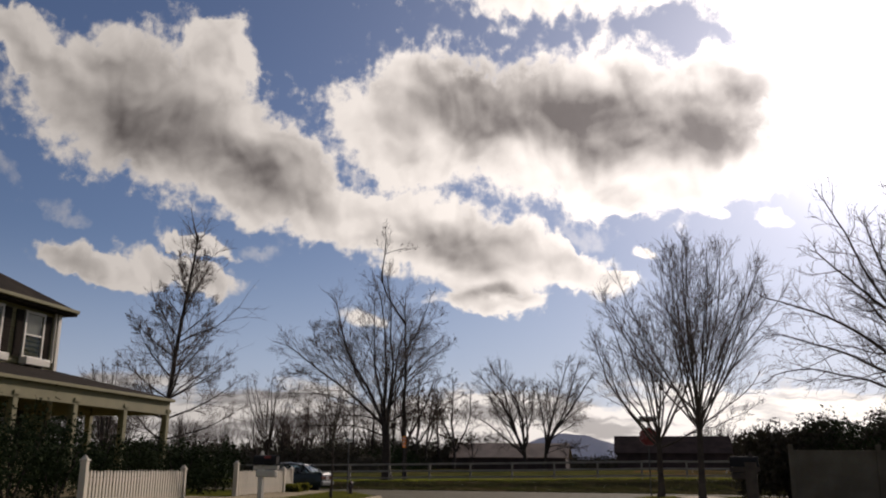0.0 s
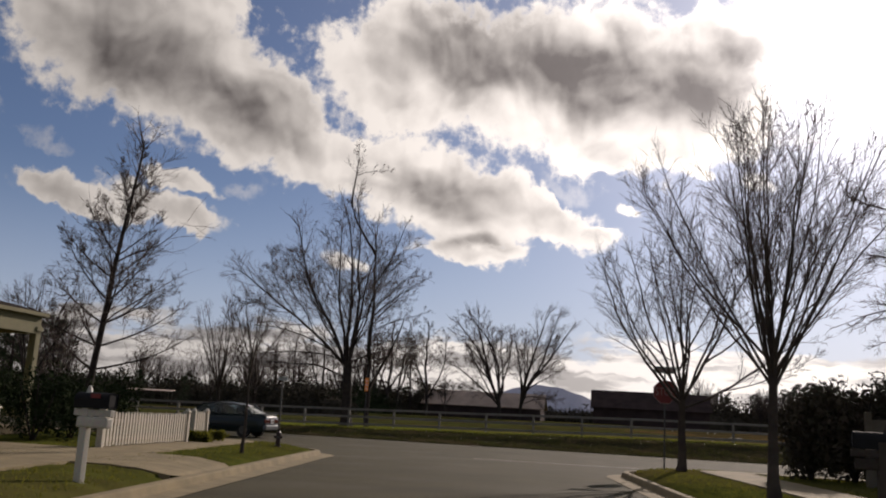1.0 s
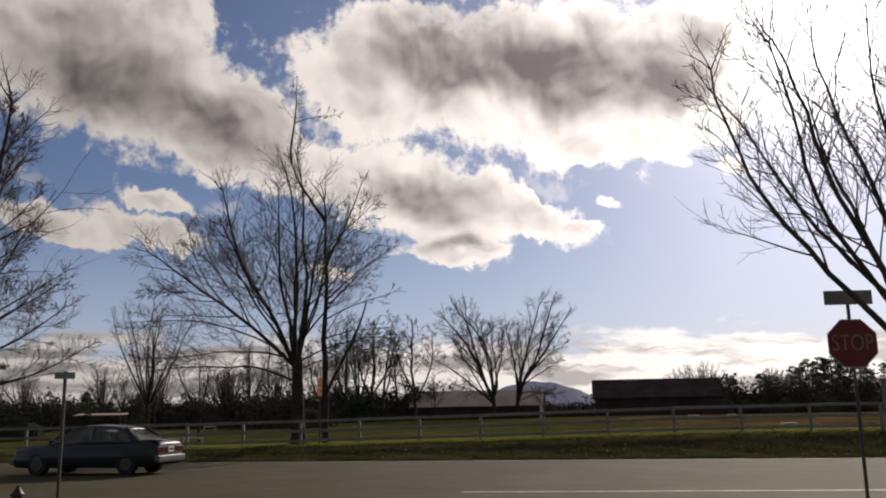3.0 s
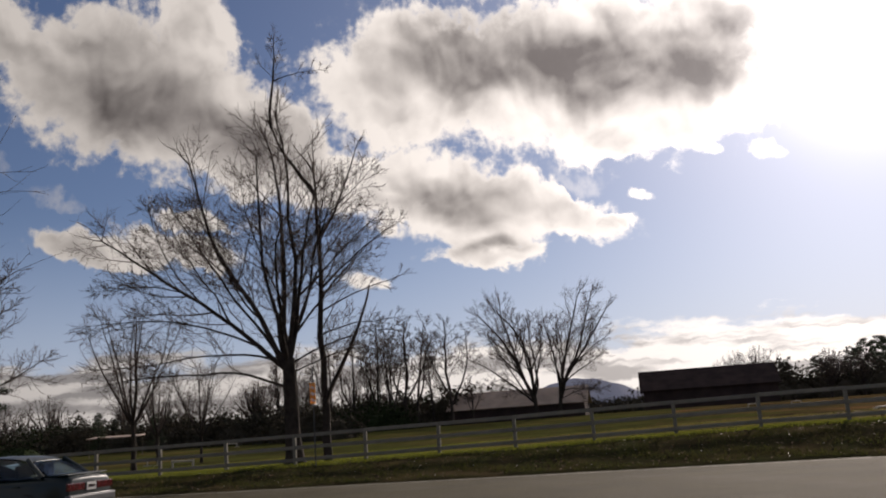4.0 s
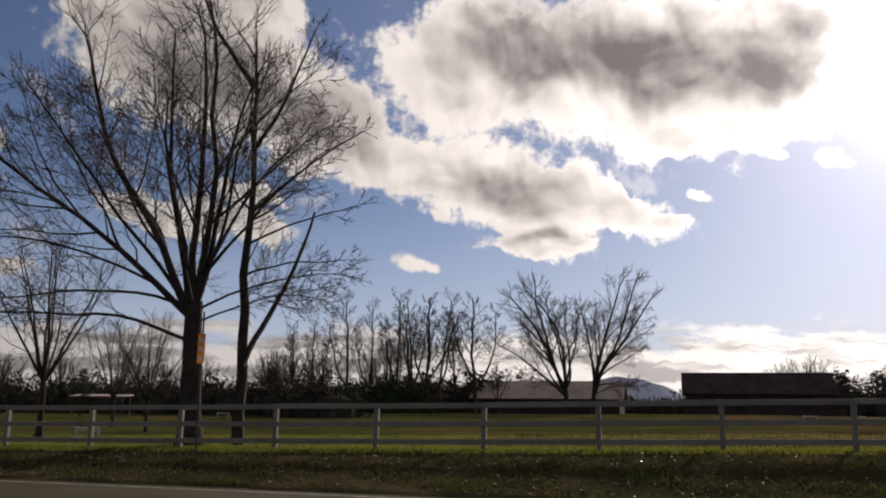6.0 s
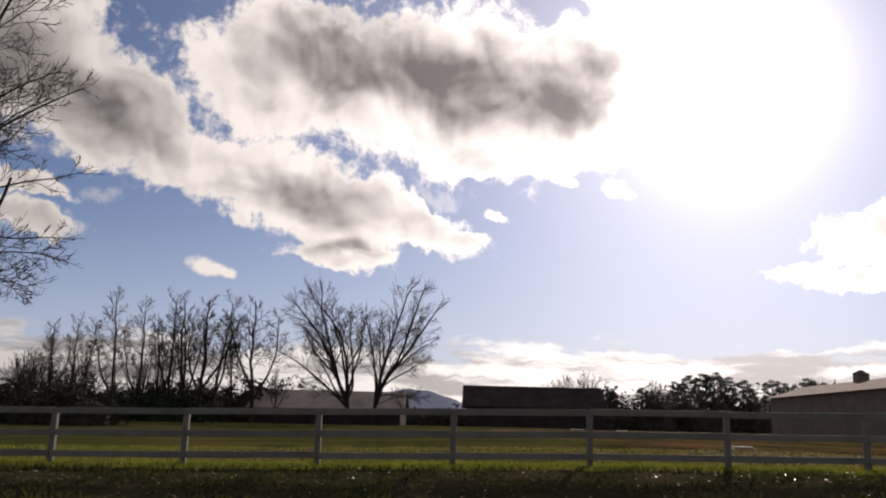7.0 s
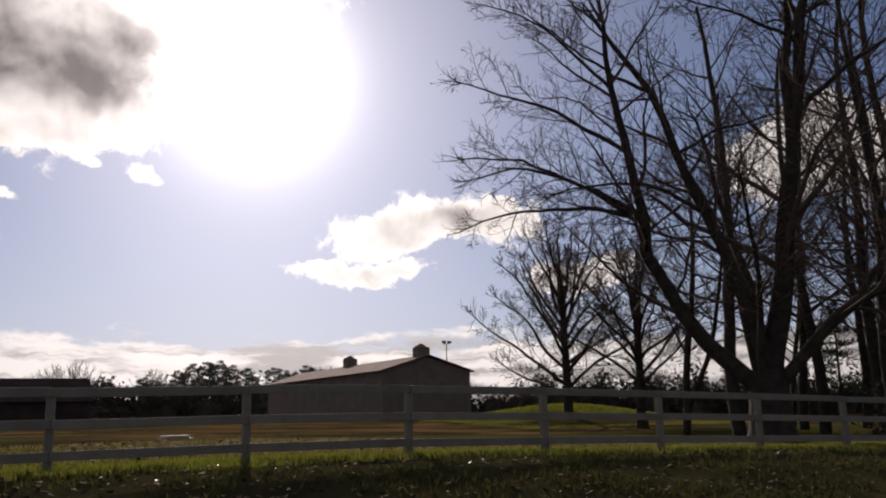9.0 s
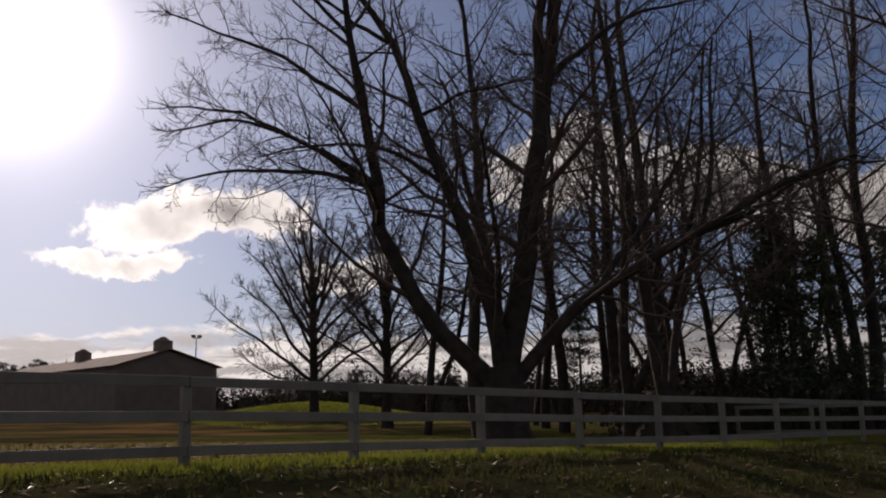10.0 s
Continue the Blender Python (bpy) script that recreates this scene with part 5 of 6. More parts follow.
def car():
    """A long saloon car heading west: x forward."""
    y0 = -13.8
    c = thing("car", -16.95, y0, float(road_z(y0)), 180, label="dark blue-green saloon car waiting on the cross road", category="car")
    L, W = 5.2, 1.84
    def shell(sections, mat, name, label=""):
        """Sections: (x, half width, [(y fraction, z)...] from sill over to sill)."""
        verts, faces = [], []
        k = len(sections[0][1])
        for x, ring in sections:
            verts += [(x, yy, zz) for yy, zz in ring]
        for i in range(len(sections) - 1):
            for j in range(k - 1):
                a = i * k + j
                faces.append((a, a + 1, a + k + 1, a + k))
        faces.append(tuple(range(k))[::-1])
        faces.append(tuple(range((len(sections) - 1) * k, len(sections) * k)))
        me = bpy.data.meshes.new(name)
        me.from_pydata(verts, [], faces)
        me.materials.append(mat)
        me.shade_smooth()
        ob = new(name, me)
        ob.parent = c
        mod = ob.modifiers.new("soft", "BEVEL")
        mod.width, mod.segments, mod.limit_method, mod.angle_limit = 0.03, 2, "ANGLE", radians(35)
        if label:
            ob["label"] = label
        return ob

    def ring(w, low, belt, top):
        return [(-w * 0.94, low), (-w, low + 0.16), (-w * 1.0, (low + belt) / 2), (-w * 0.95, belt), (-w * 0.8, top), (-w * 0.4, top + 0.015), (0, top + 0.02), (w * 0.4, top + 0.015), (w * 0.8, top), (w * 0.95, belt), (w * 1.0, (low + belt) / 2), (w, low + 0.16), (w * 0.94, low)]

    h = W / 2
    body = shell([(2.6, ring(h * 0.84, 0.3, 0.64, 0.71)), (2.45, ring(h * 0.95, 0.24, 0.73, 0.82)), (1.7, ring(h, 0.22, 0.82, 0.91)), (1.2, ring(h, 0.22, 0.86, 0.95)), (-1.5, ring(h, 0.22, 0.9, 0.99)), (-2.1, ring(h * 0.98, 0.24, 0.9, 1.0)), (-2.5, ring(h * 0.93, 0.28, 0.86, 0.97)), (-2.6, ring(h * 0.86, 0.34, 0.8, 0.9))], CAR_PAINT, "body")

    def cab(x, w, z):
        return (x, [(-w, z), (-w * 0.6, z + 0.02), (0, z + 0.03), (w * 0.6, z + 0.02), (w, z)])

    shell([cab(0.7, 0.58, 1.345), cab(0.5, 0.61, 1.4), cab(0.15, 0.635, 1.445), cab(-0.3, 0.64, 1.462), cab(-0.75, 0.635, 1.445), cab(-1.1, 0.61, 1.4), cab(-1.38, 0.58, 1.335)], CAR_PAINT, "roof")
    # glasshouse: windscreen, back window, side windows and pillars
    def pane(name, pts, mat=None):
        me = bpy.data.meshes.new(name)
        me.from_pydata(pts, [], [tuple(range(len(pts)))])
        me.materials.append(mat or GLASS_DARK)
        ob = new(name, me)
        ob.parent = c
        mod = ob.modifiers.new("thick", "SOLIDIFY")
        mod.thickness = 0.012
        return ob

    pane("windscreen", [(1.35, -0.76, 0.92), (1.35, 0.76, 0.92), (0.69, 0.58, 1.35), (0.69, -0.58, 1.35)])
    pane("back_window", [(-2.02, 0.74, 0.99), (-2.02, -0.74, 0.99), (-1.37, -0.58, 1.34), (-1.37, 0.58, 1.34)])
    for s in (-1, 1):
        pane("side_window", [(1.2, s * 0.85, 0.95), (-0.2, s * 0.85, 0.95), (-0.2, s * 0.635, 1.43), (0.25, s * 0.63, 1.42), (0.62, s * 0.6, 1.36)][:: s])
        pane("side_window", [(-0.28, s * 0.85, 0.97), (-1.78, s * 0.85, 0.97), (-1.34, s * 0.6, 1.35), (-0.9, s * 0.63, 1.42), (-0.28, s * 0.635, 1.43)][:: s])
        for (xa, za), (xb, zb), r in [((1.28, 0.92), (0.66, 1.39), 0.035), ((-0.24, 0.95), (-0.24, 1.42), 0.03), ((-1.92, 0.98), (-1.34, 1.385), 0.05)]:
            part("pillar", cyl((xa, s * 0.84, za), (xb, s * 0.63, zb), r, r, 8), CAR_PAINT, c)
        m = part("mirror", box((1.05, s * 0.98, 1.0), (0.12, 0.2, 0.13), 0.03), CAR_PAINT, c)
        part("mirror_glass", box((0.985, s * 0.98, 1.0), (0.008, 0.16, 0.1), 0.002), CHROME, m)
        lamp = part("tail_lamp", box((-2.575, s * 0.53, 0.74), (0.06, 0.62, 0.17), 0.02), RED_LENS, c, "red tail lamp")
        part("headlight", box((2.55, s * 0.56, 0.62), (0.08, 0.34, 0.13), 0.02), SIGN_WHITE, c, "clear headlight")
        part("side_trim", box((-0.1, s * 0.925, 0.52), (3.2, 0.025, 0.06), 0.008), RUBBER, c)
        for nm, xx in (("handle", -0.15), ("handle", -1.25)):
            part(nm, box((xx, s * 0.915, 0.82), (0.16, 0.03, 0.03), 0.008), CAR_PAINT, c)
        for xx in (1.62, -1.55):
            w = part("wheel", cyl((xx, s * 0.68, 0.33), (xx, s * 0.91, 0.33), 0.33, 0.33, 24), RUBBER, c)
            bm = cyl((xx, s * 0.9, 0.33), (xx, s * 0.925, 0.33), 0.21, 0.19, 20)
            add_cyl(bm, (xx, s * 0.92, 0.33), (xx, s * 0.94, 0.33), 0.06, 0.05, 10)
            part("rim", bm, STEEL, w, "silver wheel trim")
    for xx in (0.35, -0.75):
        for yy in (-0.38, 0.38):
            bm = box((xx, yy, 0.85), (0.5, 0.5, 0.14), 0.05)
            add_box(bm, (xx - 0.28, yy, 1.02), (0.14, 0.48, 0.5), 0.05)
            part("seat", bm, RUBBER, c, "dark cloth seat")
    part("boot_lid", box((-2.2, 0, 1.005), (0.62, 1.5, 0.03), 0.012), CAR_PAINT, c)
    part("rear_bumper", box((-2.6, 0, 0.47), (0.16, 1.74, 0.2), 0.05), BUMPER, c, "grey rear bumper")
    part("front_bumper", box((2.6, 0, 0.42), (0.16, 1.7, 0.2), 0.05), BUMPER, c, "grey front bumper")
    plate = part("number_plate", box((-2.615, 0, 0.73), (0.02, 0.34, 0.17), 0.004), SIGN_WHITE, c, "white number plate")
    part("bar", box((-2.628, 0, 0.73), (0.004, 0.24, 0.06), 0), BARN_DARK, plate)
    c.scale = (1.05, 1.13, 1.15)
    return c


def window_unit(parent, x, y, z, w, h, facing):
    """facing: 'e' for a wall that looks along +x, 'n' along +y."""
    def at(a, d, u):
        return (x + d, y + a, z + u) if facing == "e" else (x + a, y + d, z + u)

    def sz(a, d, u):
        return (d, a, u) if facing == "e" else (a, d, u)

    win = part("window", box(at(0, 0.02, 0), sz(w, 0.05, h), 0), GLASS_DARK, parent, "white sash window")
    fr = bmesh.new()
    for s in (-1, 1):
        add_box(fr, at(s * (w / 2 + 0.04), 0.04, 0), sz(0.09, 0.09, h + 0.18), 0.008)
        add_box(fr, at(0, 0.04, s * (h / 2 + 0.04)), sz(w, 0.09, 0.09), 0.008)
    add_box(fr, at(0, 0.05, 0), sz(w, 0.05, 0.05), 0.006)
    part("frame", fr, WHITE_TRIM, win)
    part("blind", box(at(0, 0.0, h * 0.24), sz(w - 0.02, 0.015, h * 0.5), 0), WHITE_TRIM, win, "half lowered white blind")
    for s in (-1, 1):
        sh = bmesh.new()
        add_box(sh, at(s * (w / 2 + 0.3), 0.03, 0), sz(0.36, 0.05, h + 0.1), 0.008)
        for k in range(9):
            add_box(sh, at(s * (w / 2 + 0.3), 0.06, -h / 2 + (k + 0.5) * h / 9), sz(0.28, 0.02, h / 14), 0)
        part("shutter", sh, SHINGLE, win, "dark louvred shutter")
    return win


def house():
    x1, y1 = -15.9, -38.0
    w, d = 11.0, 13.0
    z = 0.3
    hs = thing("house", x1 - w / 2, y1 - d / 2, z, label="cream two-storey house with a columned wraparound porch", category="house")
    X, Y = w / 2, d / 2  # the corner towards the street, local
    eave = 6.1
    part("wall", box((0, 0, eave / 2 - 0.3), (w, d, eave + 0.6), 0.02), SIDING, hs)
    board = bmesh.new()
    add_box(board, (0, 0, 0), (0.03, d + 0.05, 0.15), 0, Matrix.Rotation(radians(-5), 4, "Y"))
    me = bpy.data.meshes.new("clapboard")
    board.to_mesh(me)
    board.free()
    me.materials.append(SIDING)
    board = bmesh.new()
    add_box(board, (0, 0, 0), (w + 0.05, 0.03, 0.15), 0, Matrix.Rotation(radians(5), 4, "X"))
    me2 = bpy.data.meshes.new("clapboard")
    board.to_mesh(me2)
    board.free()
    me2.materials.append(SIDING)
    for k in range(int(eave / 0.16)):
        for m_, at in ((me, (X + 0.012, 0, 0.1 + k * 0.16)), (me2, (0, Y + 0.012, 0.1 + k * 0.16))):
            ob = new("clapboard", m_)
            ob.parent = hs
            ob.location = at
    part("corner_board", box((X + 0.03, Y + 0.03, eave / 2), (0.16, 0.16, eave), 0.01), WHITE_TRIM, hs)
    o = 0.45
    v = [(-X - o, -Y - o, eave), (X + o, -Y - o, eave), (X + o, Y + o, eave), (-X - o, Y + o, eave), (0, -1.5, eave + 3.4), (0, 1.5, eave + 3.4)]
    v += [(a, b, c - 0.2) for a, b, c in v[:4]]
    f = [(0, 1, 4), (1, 2, 5, 4), (2, 3, 5), (3, 0, 4, 5), (6, 7, 1, 0), (7, 8, 2, 1), (8, 9, 3, 2), (9, 6, 0, 3), (9, 8, 7, 6)]
    link_mesh("roof", v, f, SHINGLE, hs)
    g = bmesh.new()
    add_box(g, (X + o + 0.05, 0, eave - 0.05), (0.1, d + 2 * o, 0.12), 0.02)
    add_box(g, (0, Y + o + 0.05, eave - 0.05), (w + 2 * o, 0.1, 0.12), 0.02)
    part("gutter", g, SIDING, hs)
    part("downpipe", cyl((X + 0.12, Y - 0.25, 4.2), (X + 0.12, Y - 0.25, eave - 0.1), 0.045, 0.045, 8), WHITE_TRIM, hs)
    for yy in (Y - 1.25, Y - 3.3, Y - 7.0, Y - 9.5):
        window_unit(hs, X + 0.03, yy, 5.0, 0.85, 1.4, "e")
        bx = part("window_box", box((X + 0.24, yy, 4.12), (0.3, 1.2, 0.24), 0.02), WHITE_TRIM, hs, "white window box")
        for q in range(3):
            part("bracket", box((X + 0.12, yy - 0.45 + 0.45 * q, 3.98), (0.2, 0.05, 0.14), 0.005), WHITE_TRIM, bx)
    for yy in (Y - 2.2, Y - 6.5):
        window_unit(hs, X + 0.03, yy, 1.75, 0.9, 1.5, "e")
    # wraparound porch: hipped lean-to roof on square columns
    pd, pn = 3.2, 2.6
    e0, e1 = 3.2, 4.0
    ex, ey = X + pd, Y + pn
    v = [(X, -Y, e1), (ex, -Y, e0), (ex, ey, e0), (X, Y, e1), (-X, ey, e0), (-X, Y, e1)]
    v += [(a, b, c - 0.1) for a, b, c in v]
    f = [(0, 1, 2, 3), (3, 2, 4, 5), (6, 9, 8, 7), (9, 11, 10, 8), (1, 7, 8, 2), (2, 8, 10, 4), (0, 6, 7, 1)]
    link_mesh("porch_roof", v, f, SHINGLE, hs)
    bm = bmesh.new()
    add_box(bm, (ex - 0.12, (ey - Y) / 2 - 0.05, e0 - 0.34), (0.16, ey + Y - 0.1, 0.5), 0.01)
    add_box(bm, ((ex - X) / 2 - 0.2, ey - 0.12, e0 - 0.34), (ex + X - 0.4, 0.16, 0.5), 0.01)
    part("porch_beam", bm, SIDING, hs)
    bm = bmesh.new()
    add_box(bm, (ex + 0.04, (ey - Y) / 2, e0 - 0.07), (0.09, ey + Y + 0.1, 0.1), 0.01)
    add_box(bm, ((ex - X) / 2, ey + 0.04, e0 - 0.07), (ex + X, 0.09, 0.1), 0.01)
    part("porch_gutter", bm, SIDING, hs)
    part("porch_ceiling", box(((X + ex) / 2 - 0.1, (ey - Y) / 2, e0 - 0.12), (pd - 0.3, ey + Y - 0.3, 0.03), 0), SIDING, hs)
    # white columns take the darker siding colour to stand for their backlit shade
    for px, py in [(ex - 0.15, ey - 0.15), (ex - 0.15, ey - 2.9), (ex - 0.15, ey - 5.6), (ex - 0.15, ey - 8.3), (ex - 0.15, ey - 11.0), (ex - 3.2, ey - 0.15), (ex - 6.2, ey - 0.15)]:
        bm = box((px, py, 1.4), (0.2, 0.2, 2.9), 0.012)
        add_box(bm, (px, py, 0.3), (0.28, 0.28, 0.24), 0.01)
        add_box(bm, (px, py, 2.74), (0.28, 0.28, 0.12), 0.01)
        part("column", bm, SIDING, hs, "white square porch column in shaded siding colour")
    part("porch_floor", box(((ex - X) / 2, (ey - Y) / 2, 0.0), (ex + X, ey + Y, 0.36), 0.02), CONCRETE, hs)
    part("door", box((X + 0.03, Y - 4.4, 1.2), (0.08, 0.95, 2.05), 0.01), SHINGLE, hs, "dark house door")
    return hs


def white_panels():
    f = thing("panel_fence", 8.3, -35.0, lawn_z(8.6, -35.2), -4, label="weathered brown board fence behind the footpath", category="fence")
    for i in range(5):
        part("panel", box((1.25 + 2.5 * i, 0, 0.78), (2.36, 0.05, 1.5), 0.008), WEATHERED, f)
    for i in range(6):
        part("post", box((2.5 * i, 0, 0.75), (0.14, 0.14, 1.9), 0.012), WEATHERED, f)


def bushes():
    def bush(x, y, r, h, seed, label, leaf=HEDGE, size=0.06, n=420):
        t = thing("bush", x, y, lawn_z(x, y), label=label, category="bush", group="garden bushes")
        rng = random.Random(seed)
        cl = [(rng.uniform(-r, r) * 0.6, rng.uniform(-r, r) * 0.6, h * rng.uniform(0.25, 0.6), r * 0.6, r * 0.6, h * 0.42) for _ in range(7)]
        leaf_mass("foliage", cl, leaf, n, size, seed, "", "", parent=t)
        w = Wood()
        for k in range(6):
            a = k * 1.05
            w.tube([np.array([0, 0, -0.1]), np.array([math.cos(a) * r * 0.3, math.sin(a) * r * 0.3, h * 0.4]), np.array([math.cos(a) * r * 0.5, math.sin(a) * r * 0.5, h * 0.75])], [0.03, 0.02, 0.01], 4)
        w.mesh("branching_stem", BARK, t)
        return t

    for i, (x, y, r, h) in enumerate([(-9.3, -49.5, 1.3, 2.3), (-9.8, -47.4, 1.4, 2.4), (-10.2, -45.2, 1.3, 2.2), (-9.0, -51.8, 1.2, 2.2), (-11.2, -44.4, 1.0, 1.9), (-8.9, -54.0, 1.2, 2.2), (-10.8, -38.0, 1.0, 1.9), (-11.4, -34.2, 1.1, 1.9), (-11.0, -36.2, 1.0, 1.8), (-11.0, -40.2, 1.0, 2.0), (-11.1, -42.4, 1.0, 2.0), (-13.6, -33.6, 1.1, 1.9), (-15.8, -33.2, 1.2, 2.0)]):
        bush(x, y, r, h, 50 + i, "dense dark evergreen garden bush")
    for i, (x, y, r, h) in enumerate([(10.4, -33.6, 1.5, 3.0), (12.6, -33.4, 1.7, 3.4), (15.0, -33.6, 1.7, 3.2), (17.4, -33.8, 1.7, 3.4), (19.8, -34.0, 1.7, 3.1)]):
        bush(x, y, r, h, 80 + i, "tall dark evergreen shrub behind the board fence")
    for i, (x, y, r, h) in enumerate([(7.5, -32.8, 0.9, 2.5), (8.5, -33.0, 1.2, 2.8), (9.7, -32.6, 1.2, 2.9), (11.6, -32.2, 1.3, 3.2)]):
        bush(x, y, r, h, 90 + i, "brown twiggy shrub behind the board fence", SCRUB, 0.09, 900)
    for i, (x, y) in enumerate([(-8.5, -34.0), (-8.7, -32.9)]):
        bush(x, y, 0.36, 0.34, 70 + i, "low yellow-green plant at the foot of the picket fence", LAWN_BLADE)


def flood_lamp():
    x, y = 89.5, 136.5
    z = lawn_z(x, y)
    p = thing("flood_lamp", x, y, z, label="tall slim floodlight pole behind the stable", category="lamp")
    part("pole", cyl((0, 0, 0), (0, 0, 15.4 - z), 0.14, 0.09, 8), STEEL, p)
    part("arm", box((0, 0, 15.4 - z), (1.6, 0.12, 0.12), 0.02), STEEL, p)
    for s in (-1, 1):
        part("lamp_head", box((s * 0.6, -0.1, 15.75 - z), (0.75, 0.4, 0.5), 0.06), STEEL, p)


def shelter():
    x, y = -61, 60
    z = lawn_z(x, y)
    s = thing("shelter", x, y, z, 15, label="low open shelter with a pale roof", category="shelter")
    part("roof", box((0, 0, 2.3), (6.0, 3.0, 0.12), 0.02, Matrix.Rotation(radians(4), 4, "X")), BARN_TAN, s)
    for a in (-2.7, 2.7):
        for b in (-1.2, 1.2):
            part("post", box((a, b, 1.1), (0.09, 0.09, 2.3), 0.01), WEATHERED, s)


def jumps():
    """Low white practice jumps in the paddock: two feet and a bar."""
    def jump(x, y, w, h, rz):
        j = thing("low_jump", x, y, lawn_z(x, y), rz, label="low white practice jump standing in the paddock", category="horse jump", group="practice jumps")
        for s in (-1, 1):
            bm = box((s * w / 2, 0, h / 2), (0.09, 0.09, h + 0.06), 0.008)
            add_box(bm, (s * w / 2, 0, 0.03), (0.12, 0.6, 0.08), 0.008)
            part("stand", bm, WHITE_PAINT, j)
        part("bar", cyl((-w / 2, -0.06, h * 0.9), (w / 2, -0.06, h * 0.9), 0.055, 0.055, 10), WHITE_PAINT, j)

    jump(12.9, 18.5, 1.0, 0.12, 10)
    jump(-24.5, 9.5, 1.6, 0.5, -20)
    for x, y, w, rz in [(18.1, 80, 1.2, 15), (13.2, 80, 1.4, 5), (-47.3, 62, 2.0, -25), (-33.7, 22, 1.4, -30)]:
        jump(x, y, w, 0.45, rz)


def drive():
    """Concrete drive from the street to the house, between the picket fences."""
    xs = np.linspace(left_kerb(-42) - 0.05, -12.2, 14)
    ys = (-43.3, -39.9)
    v = [(x, y, max(lawn_z(x, y), lawn_z(x, y - 0.3)) + 0.03) for x in xs for y in ys] + [(x, y, -0.3) for x in xs for y in ys]
    n = len(xs)
    f = [(2 * i, 2 * i + 2, 2 * i + 3, 2 * i + 1) for i in range(n - 1)]
    f += [(2 * i, 2 * n + 2 * i, 2 * n + 2 * i + 2, 2 * i + 2) for i in range(n - 1)] + [(2 * i + 1, 2 * i + 3, 2 * n + 2 * i + 3, 2 * n + 2 * i + 1) for i in range(n - 1)]
    tagged(link_mesh("driveway", v, f, CONCRETE), "pale concrete driveway between the picket fences", "driveway", kind="structure")


def scatter(name, n, area, mat, seed, tall, wide, label, category, keep=None, flat=False):
    """Loose blades or leaves over a patch of ground: area is x0, x1, y0, y1."""
    rng = np.random.default_rng(seed)
    x = rng.uniform(area[0], area[1], n)
    y = rng.uniform(area[2], area[3], n)
    ok = kerb_distance(x, y) > 0.42
    if keep is not None:
        ok &= keep(x, y, rng)
    x, y = x[ok], y[ok]
    n = len(x)
    z = ground_z(x, y)
    a = rng.uniform(0, 6.28, n)
    h = tall * rng.uniform(0.4, 1.3, n)
    w = wide * rng.uniform(0.6, 1.4, n)
    lean = rng.normal(0, 0.35, (n, 2))
    p = np.stack([x, y, z], -1)
    side = np.stack([np.cos(a), np.sin(a), 0 * a], -1) * w[:, None]
    if flat:
        fwd = np.stack([-np.sin(a), np.cos(a), rng.normal(0, 0.3, n)], -1) * w[:, None] * 1.4
        p[:, 2] += 0.012 + 0.03 * rng.random(n)
        v = np.stack([p - side - fwd, p + side - fwd * 0.8, p + fwd], 1)
    else:
        tip = np.stack([lean[:, 0] * h, lean[:, 1] * h, h], -1)
        p[:, 2] -= 0.02
        v = np.stack([p - side, p + side, p + tip], 1)
    ob = link_mesh(name, v.reshape(-1, 3), np.arange(3 * n).reshape(-1, 3), mat)
    return tagged(ob, label, category, kind="stuff")


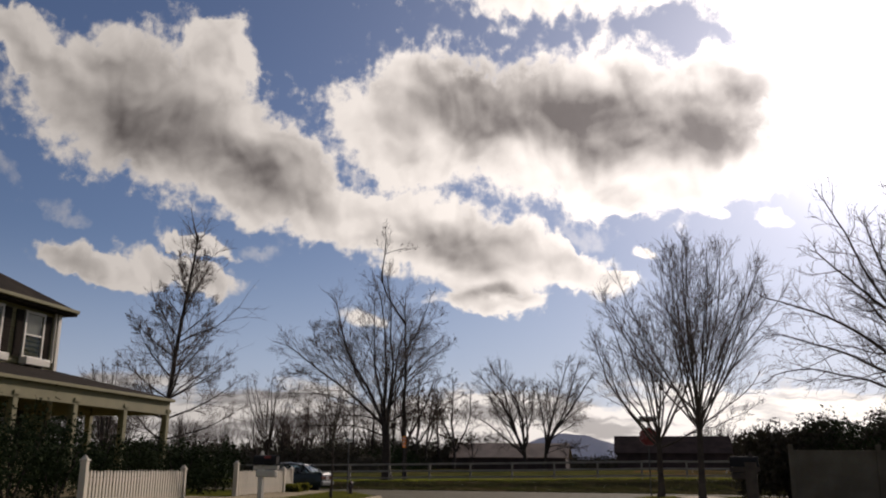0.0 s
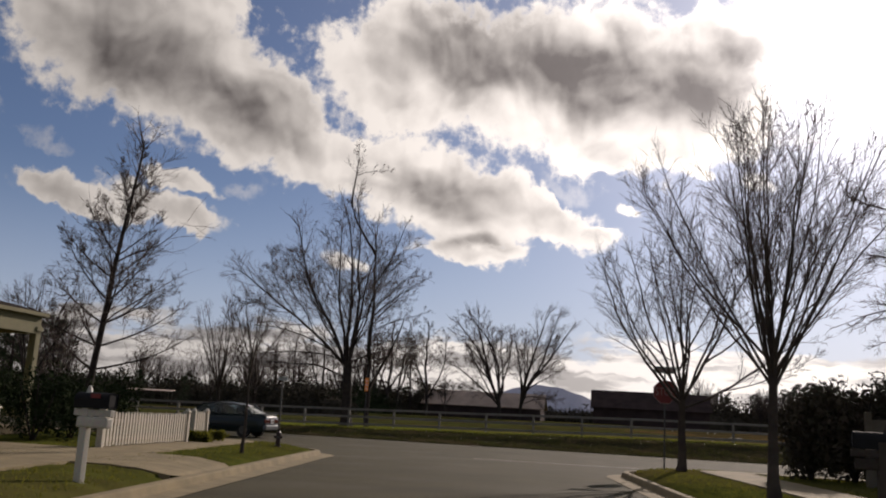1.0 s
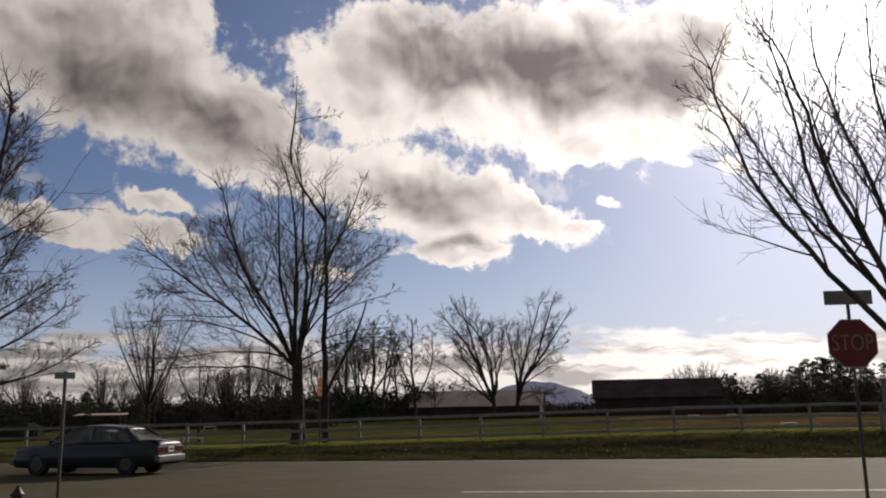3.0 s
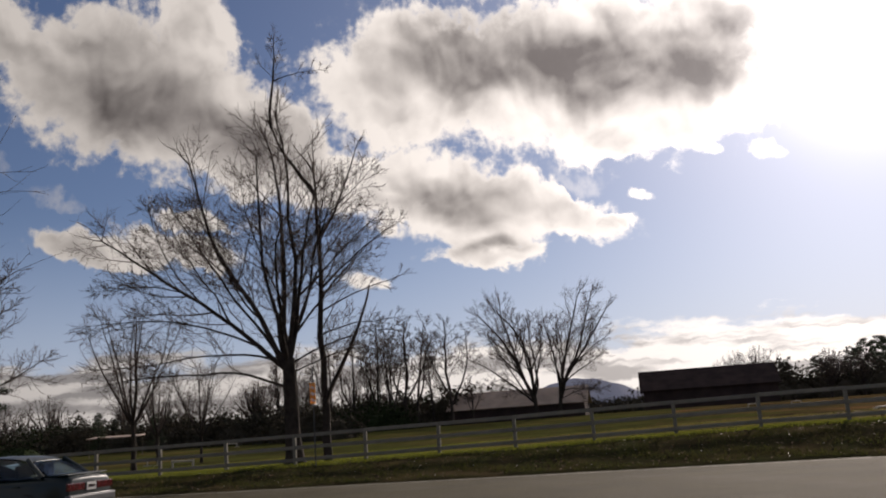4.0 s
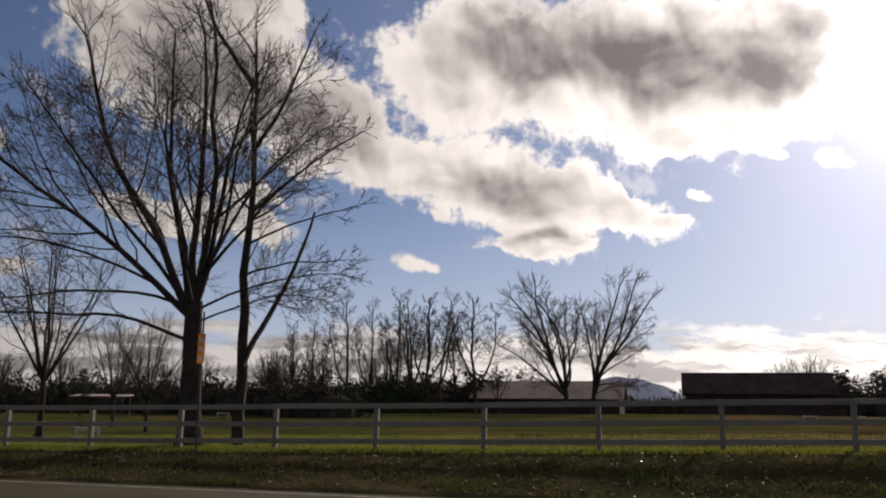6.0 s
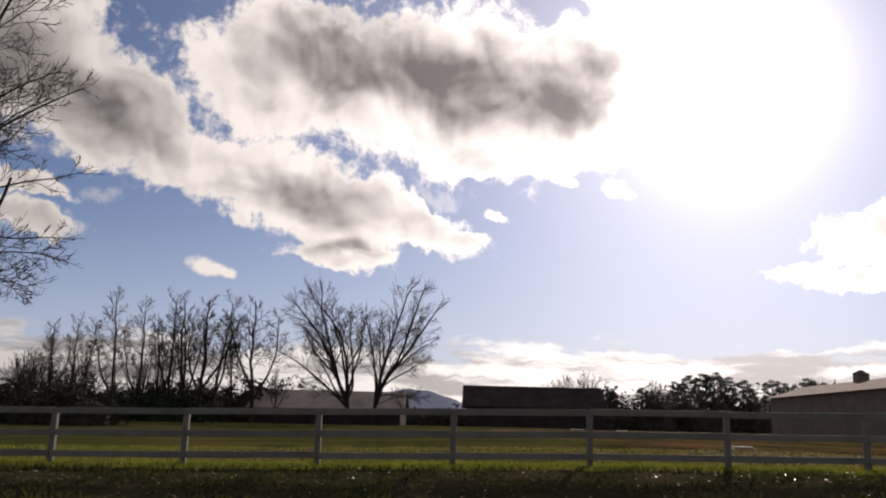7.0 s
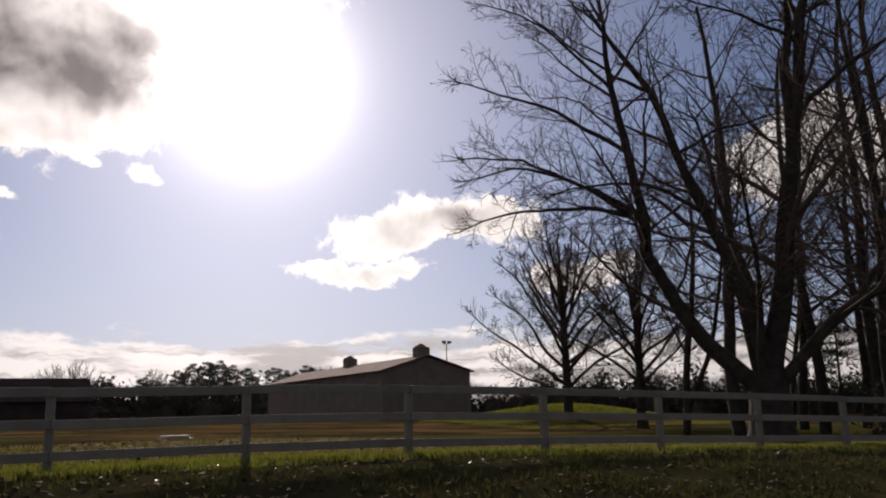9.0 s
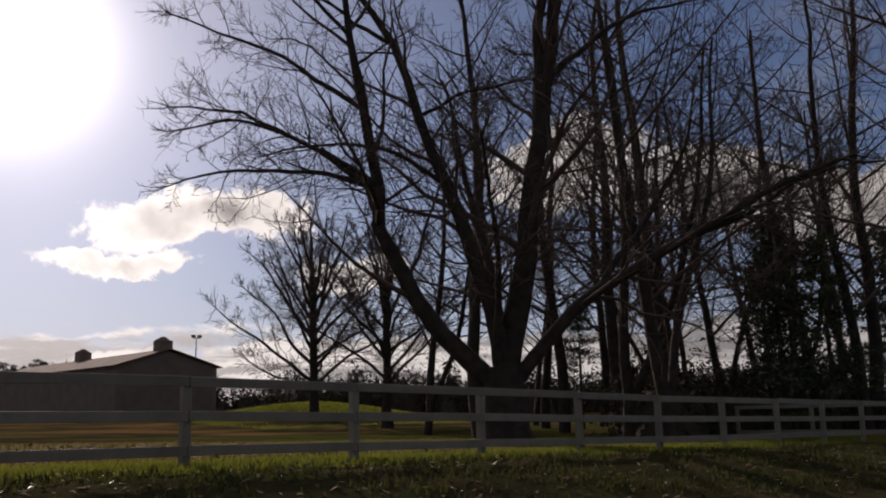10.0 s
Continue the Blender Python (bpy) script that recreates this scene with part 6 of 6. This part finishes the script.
def grasses():
    tuft = lambda x, y, rng: (np.sin(x * 2.1 + 3 * np.sin(y * 1.3)) + np.sin(y * 2.7 + x * 0.9) + rng.normal(0, 0.8, len(x))) > 0.1
    scatter("verge_weeds", 60000, (-24, 34, -6.5, -1.1), WEED, 40, 0.13, 0.02, "coarse dark weeds on the roadside bank", "weeds", tuft)
    scatter("verge_grass", 110000, (-24, 36, -1.5, 1.5), BLADE, 41, 0.11, 0.012, "bright green grass along the fence foot", "grass", lambda x, y, rng: (np.sin(x * 1.3 + np.sin(y * 2)) + np.sin(x * 3.1 + y * 2.2) + rng.normal(0, 0.9, len(x))) > -0.9)
    scatter("lawn_grass", 80000, (-10, 12, -56, -28), LAWN_BLADE, 42, 0.06, 0.012, "short lawn grass beside the street", "grass")
    scatter("leaf_litter", 5000, (-24, 34, -6.2, -0.6), LITTER, 43, 0.0, 0.035, "dry fallen leaves on the roadside bank", "leaves", flat=True)
    scatter("glint_leaves", 700, (-24, 34, -6.0, -0.6), GLINT_LEAF, 47, 0.0, 0.022, "dry leaves with painted pale glints on the roadside bank", "leaves", flat=True)
    scatter("paddock_litter", 2500, (8, 26, 3, 14), LITTER, 48, 0.0, 0.05, "brown leaf litter strewn in the paddock", "leaves", flat=True)
    scatter("paddock_green", 50000, (-34, -7, 1.4, 16), BLADE, 45, 0.1, 0.014, "rough green grass in the paddock corner", "grass", tuft)
    scatter("paddock_green", 30000, (27, 48, 1.4, 16), BLADE, 46, 0.1, 0.014, "rough green grass under the roadside wood", "grass", tuft)
    scatter("mound_grass", 40000, (47, 80, 46, 66), BLADE, 49, 0.16, 0.05, "bright rough grass on the rise behind the paddock trees", "grass")
    scatter("paddock_grass", 50000, (-9, 40, 1.6, 14), STRAW, 44, 0.12, 0.016, "dry tussock grass in the paddock", "grass", tuft)


drive()
house()
picket_fence(-7.0, -48.9, -7.75, -43.5)
picket_fence(-8.15, -39.5, -8.58, -34.7)
picket_fence(-9.5, -32.4, -9.6, -31.35, 0.8, "short white picket panel beside the garden gap", False)
mailbox(-4.75, -45.6, -8, WHITE_TRIM, 0.11, "black mailbox on a white timber post")
mailbox(5.9, -44.6, 172, BARK_GREY, 0.24, "black mailbox on a stout timber post")
stop_sign()
name_post()
marker_pole()
hydrant()
car()
white_panels()
bushes()
flood_lamp()
jumps()
shelter()
grasses()
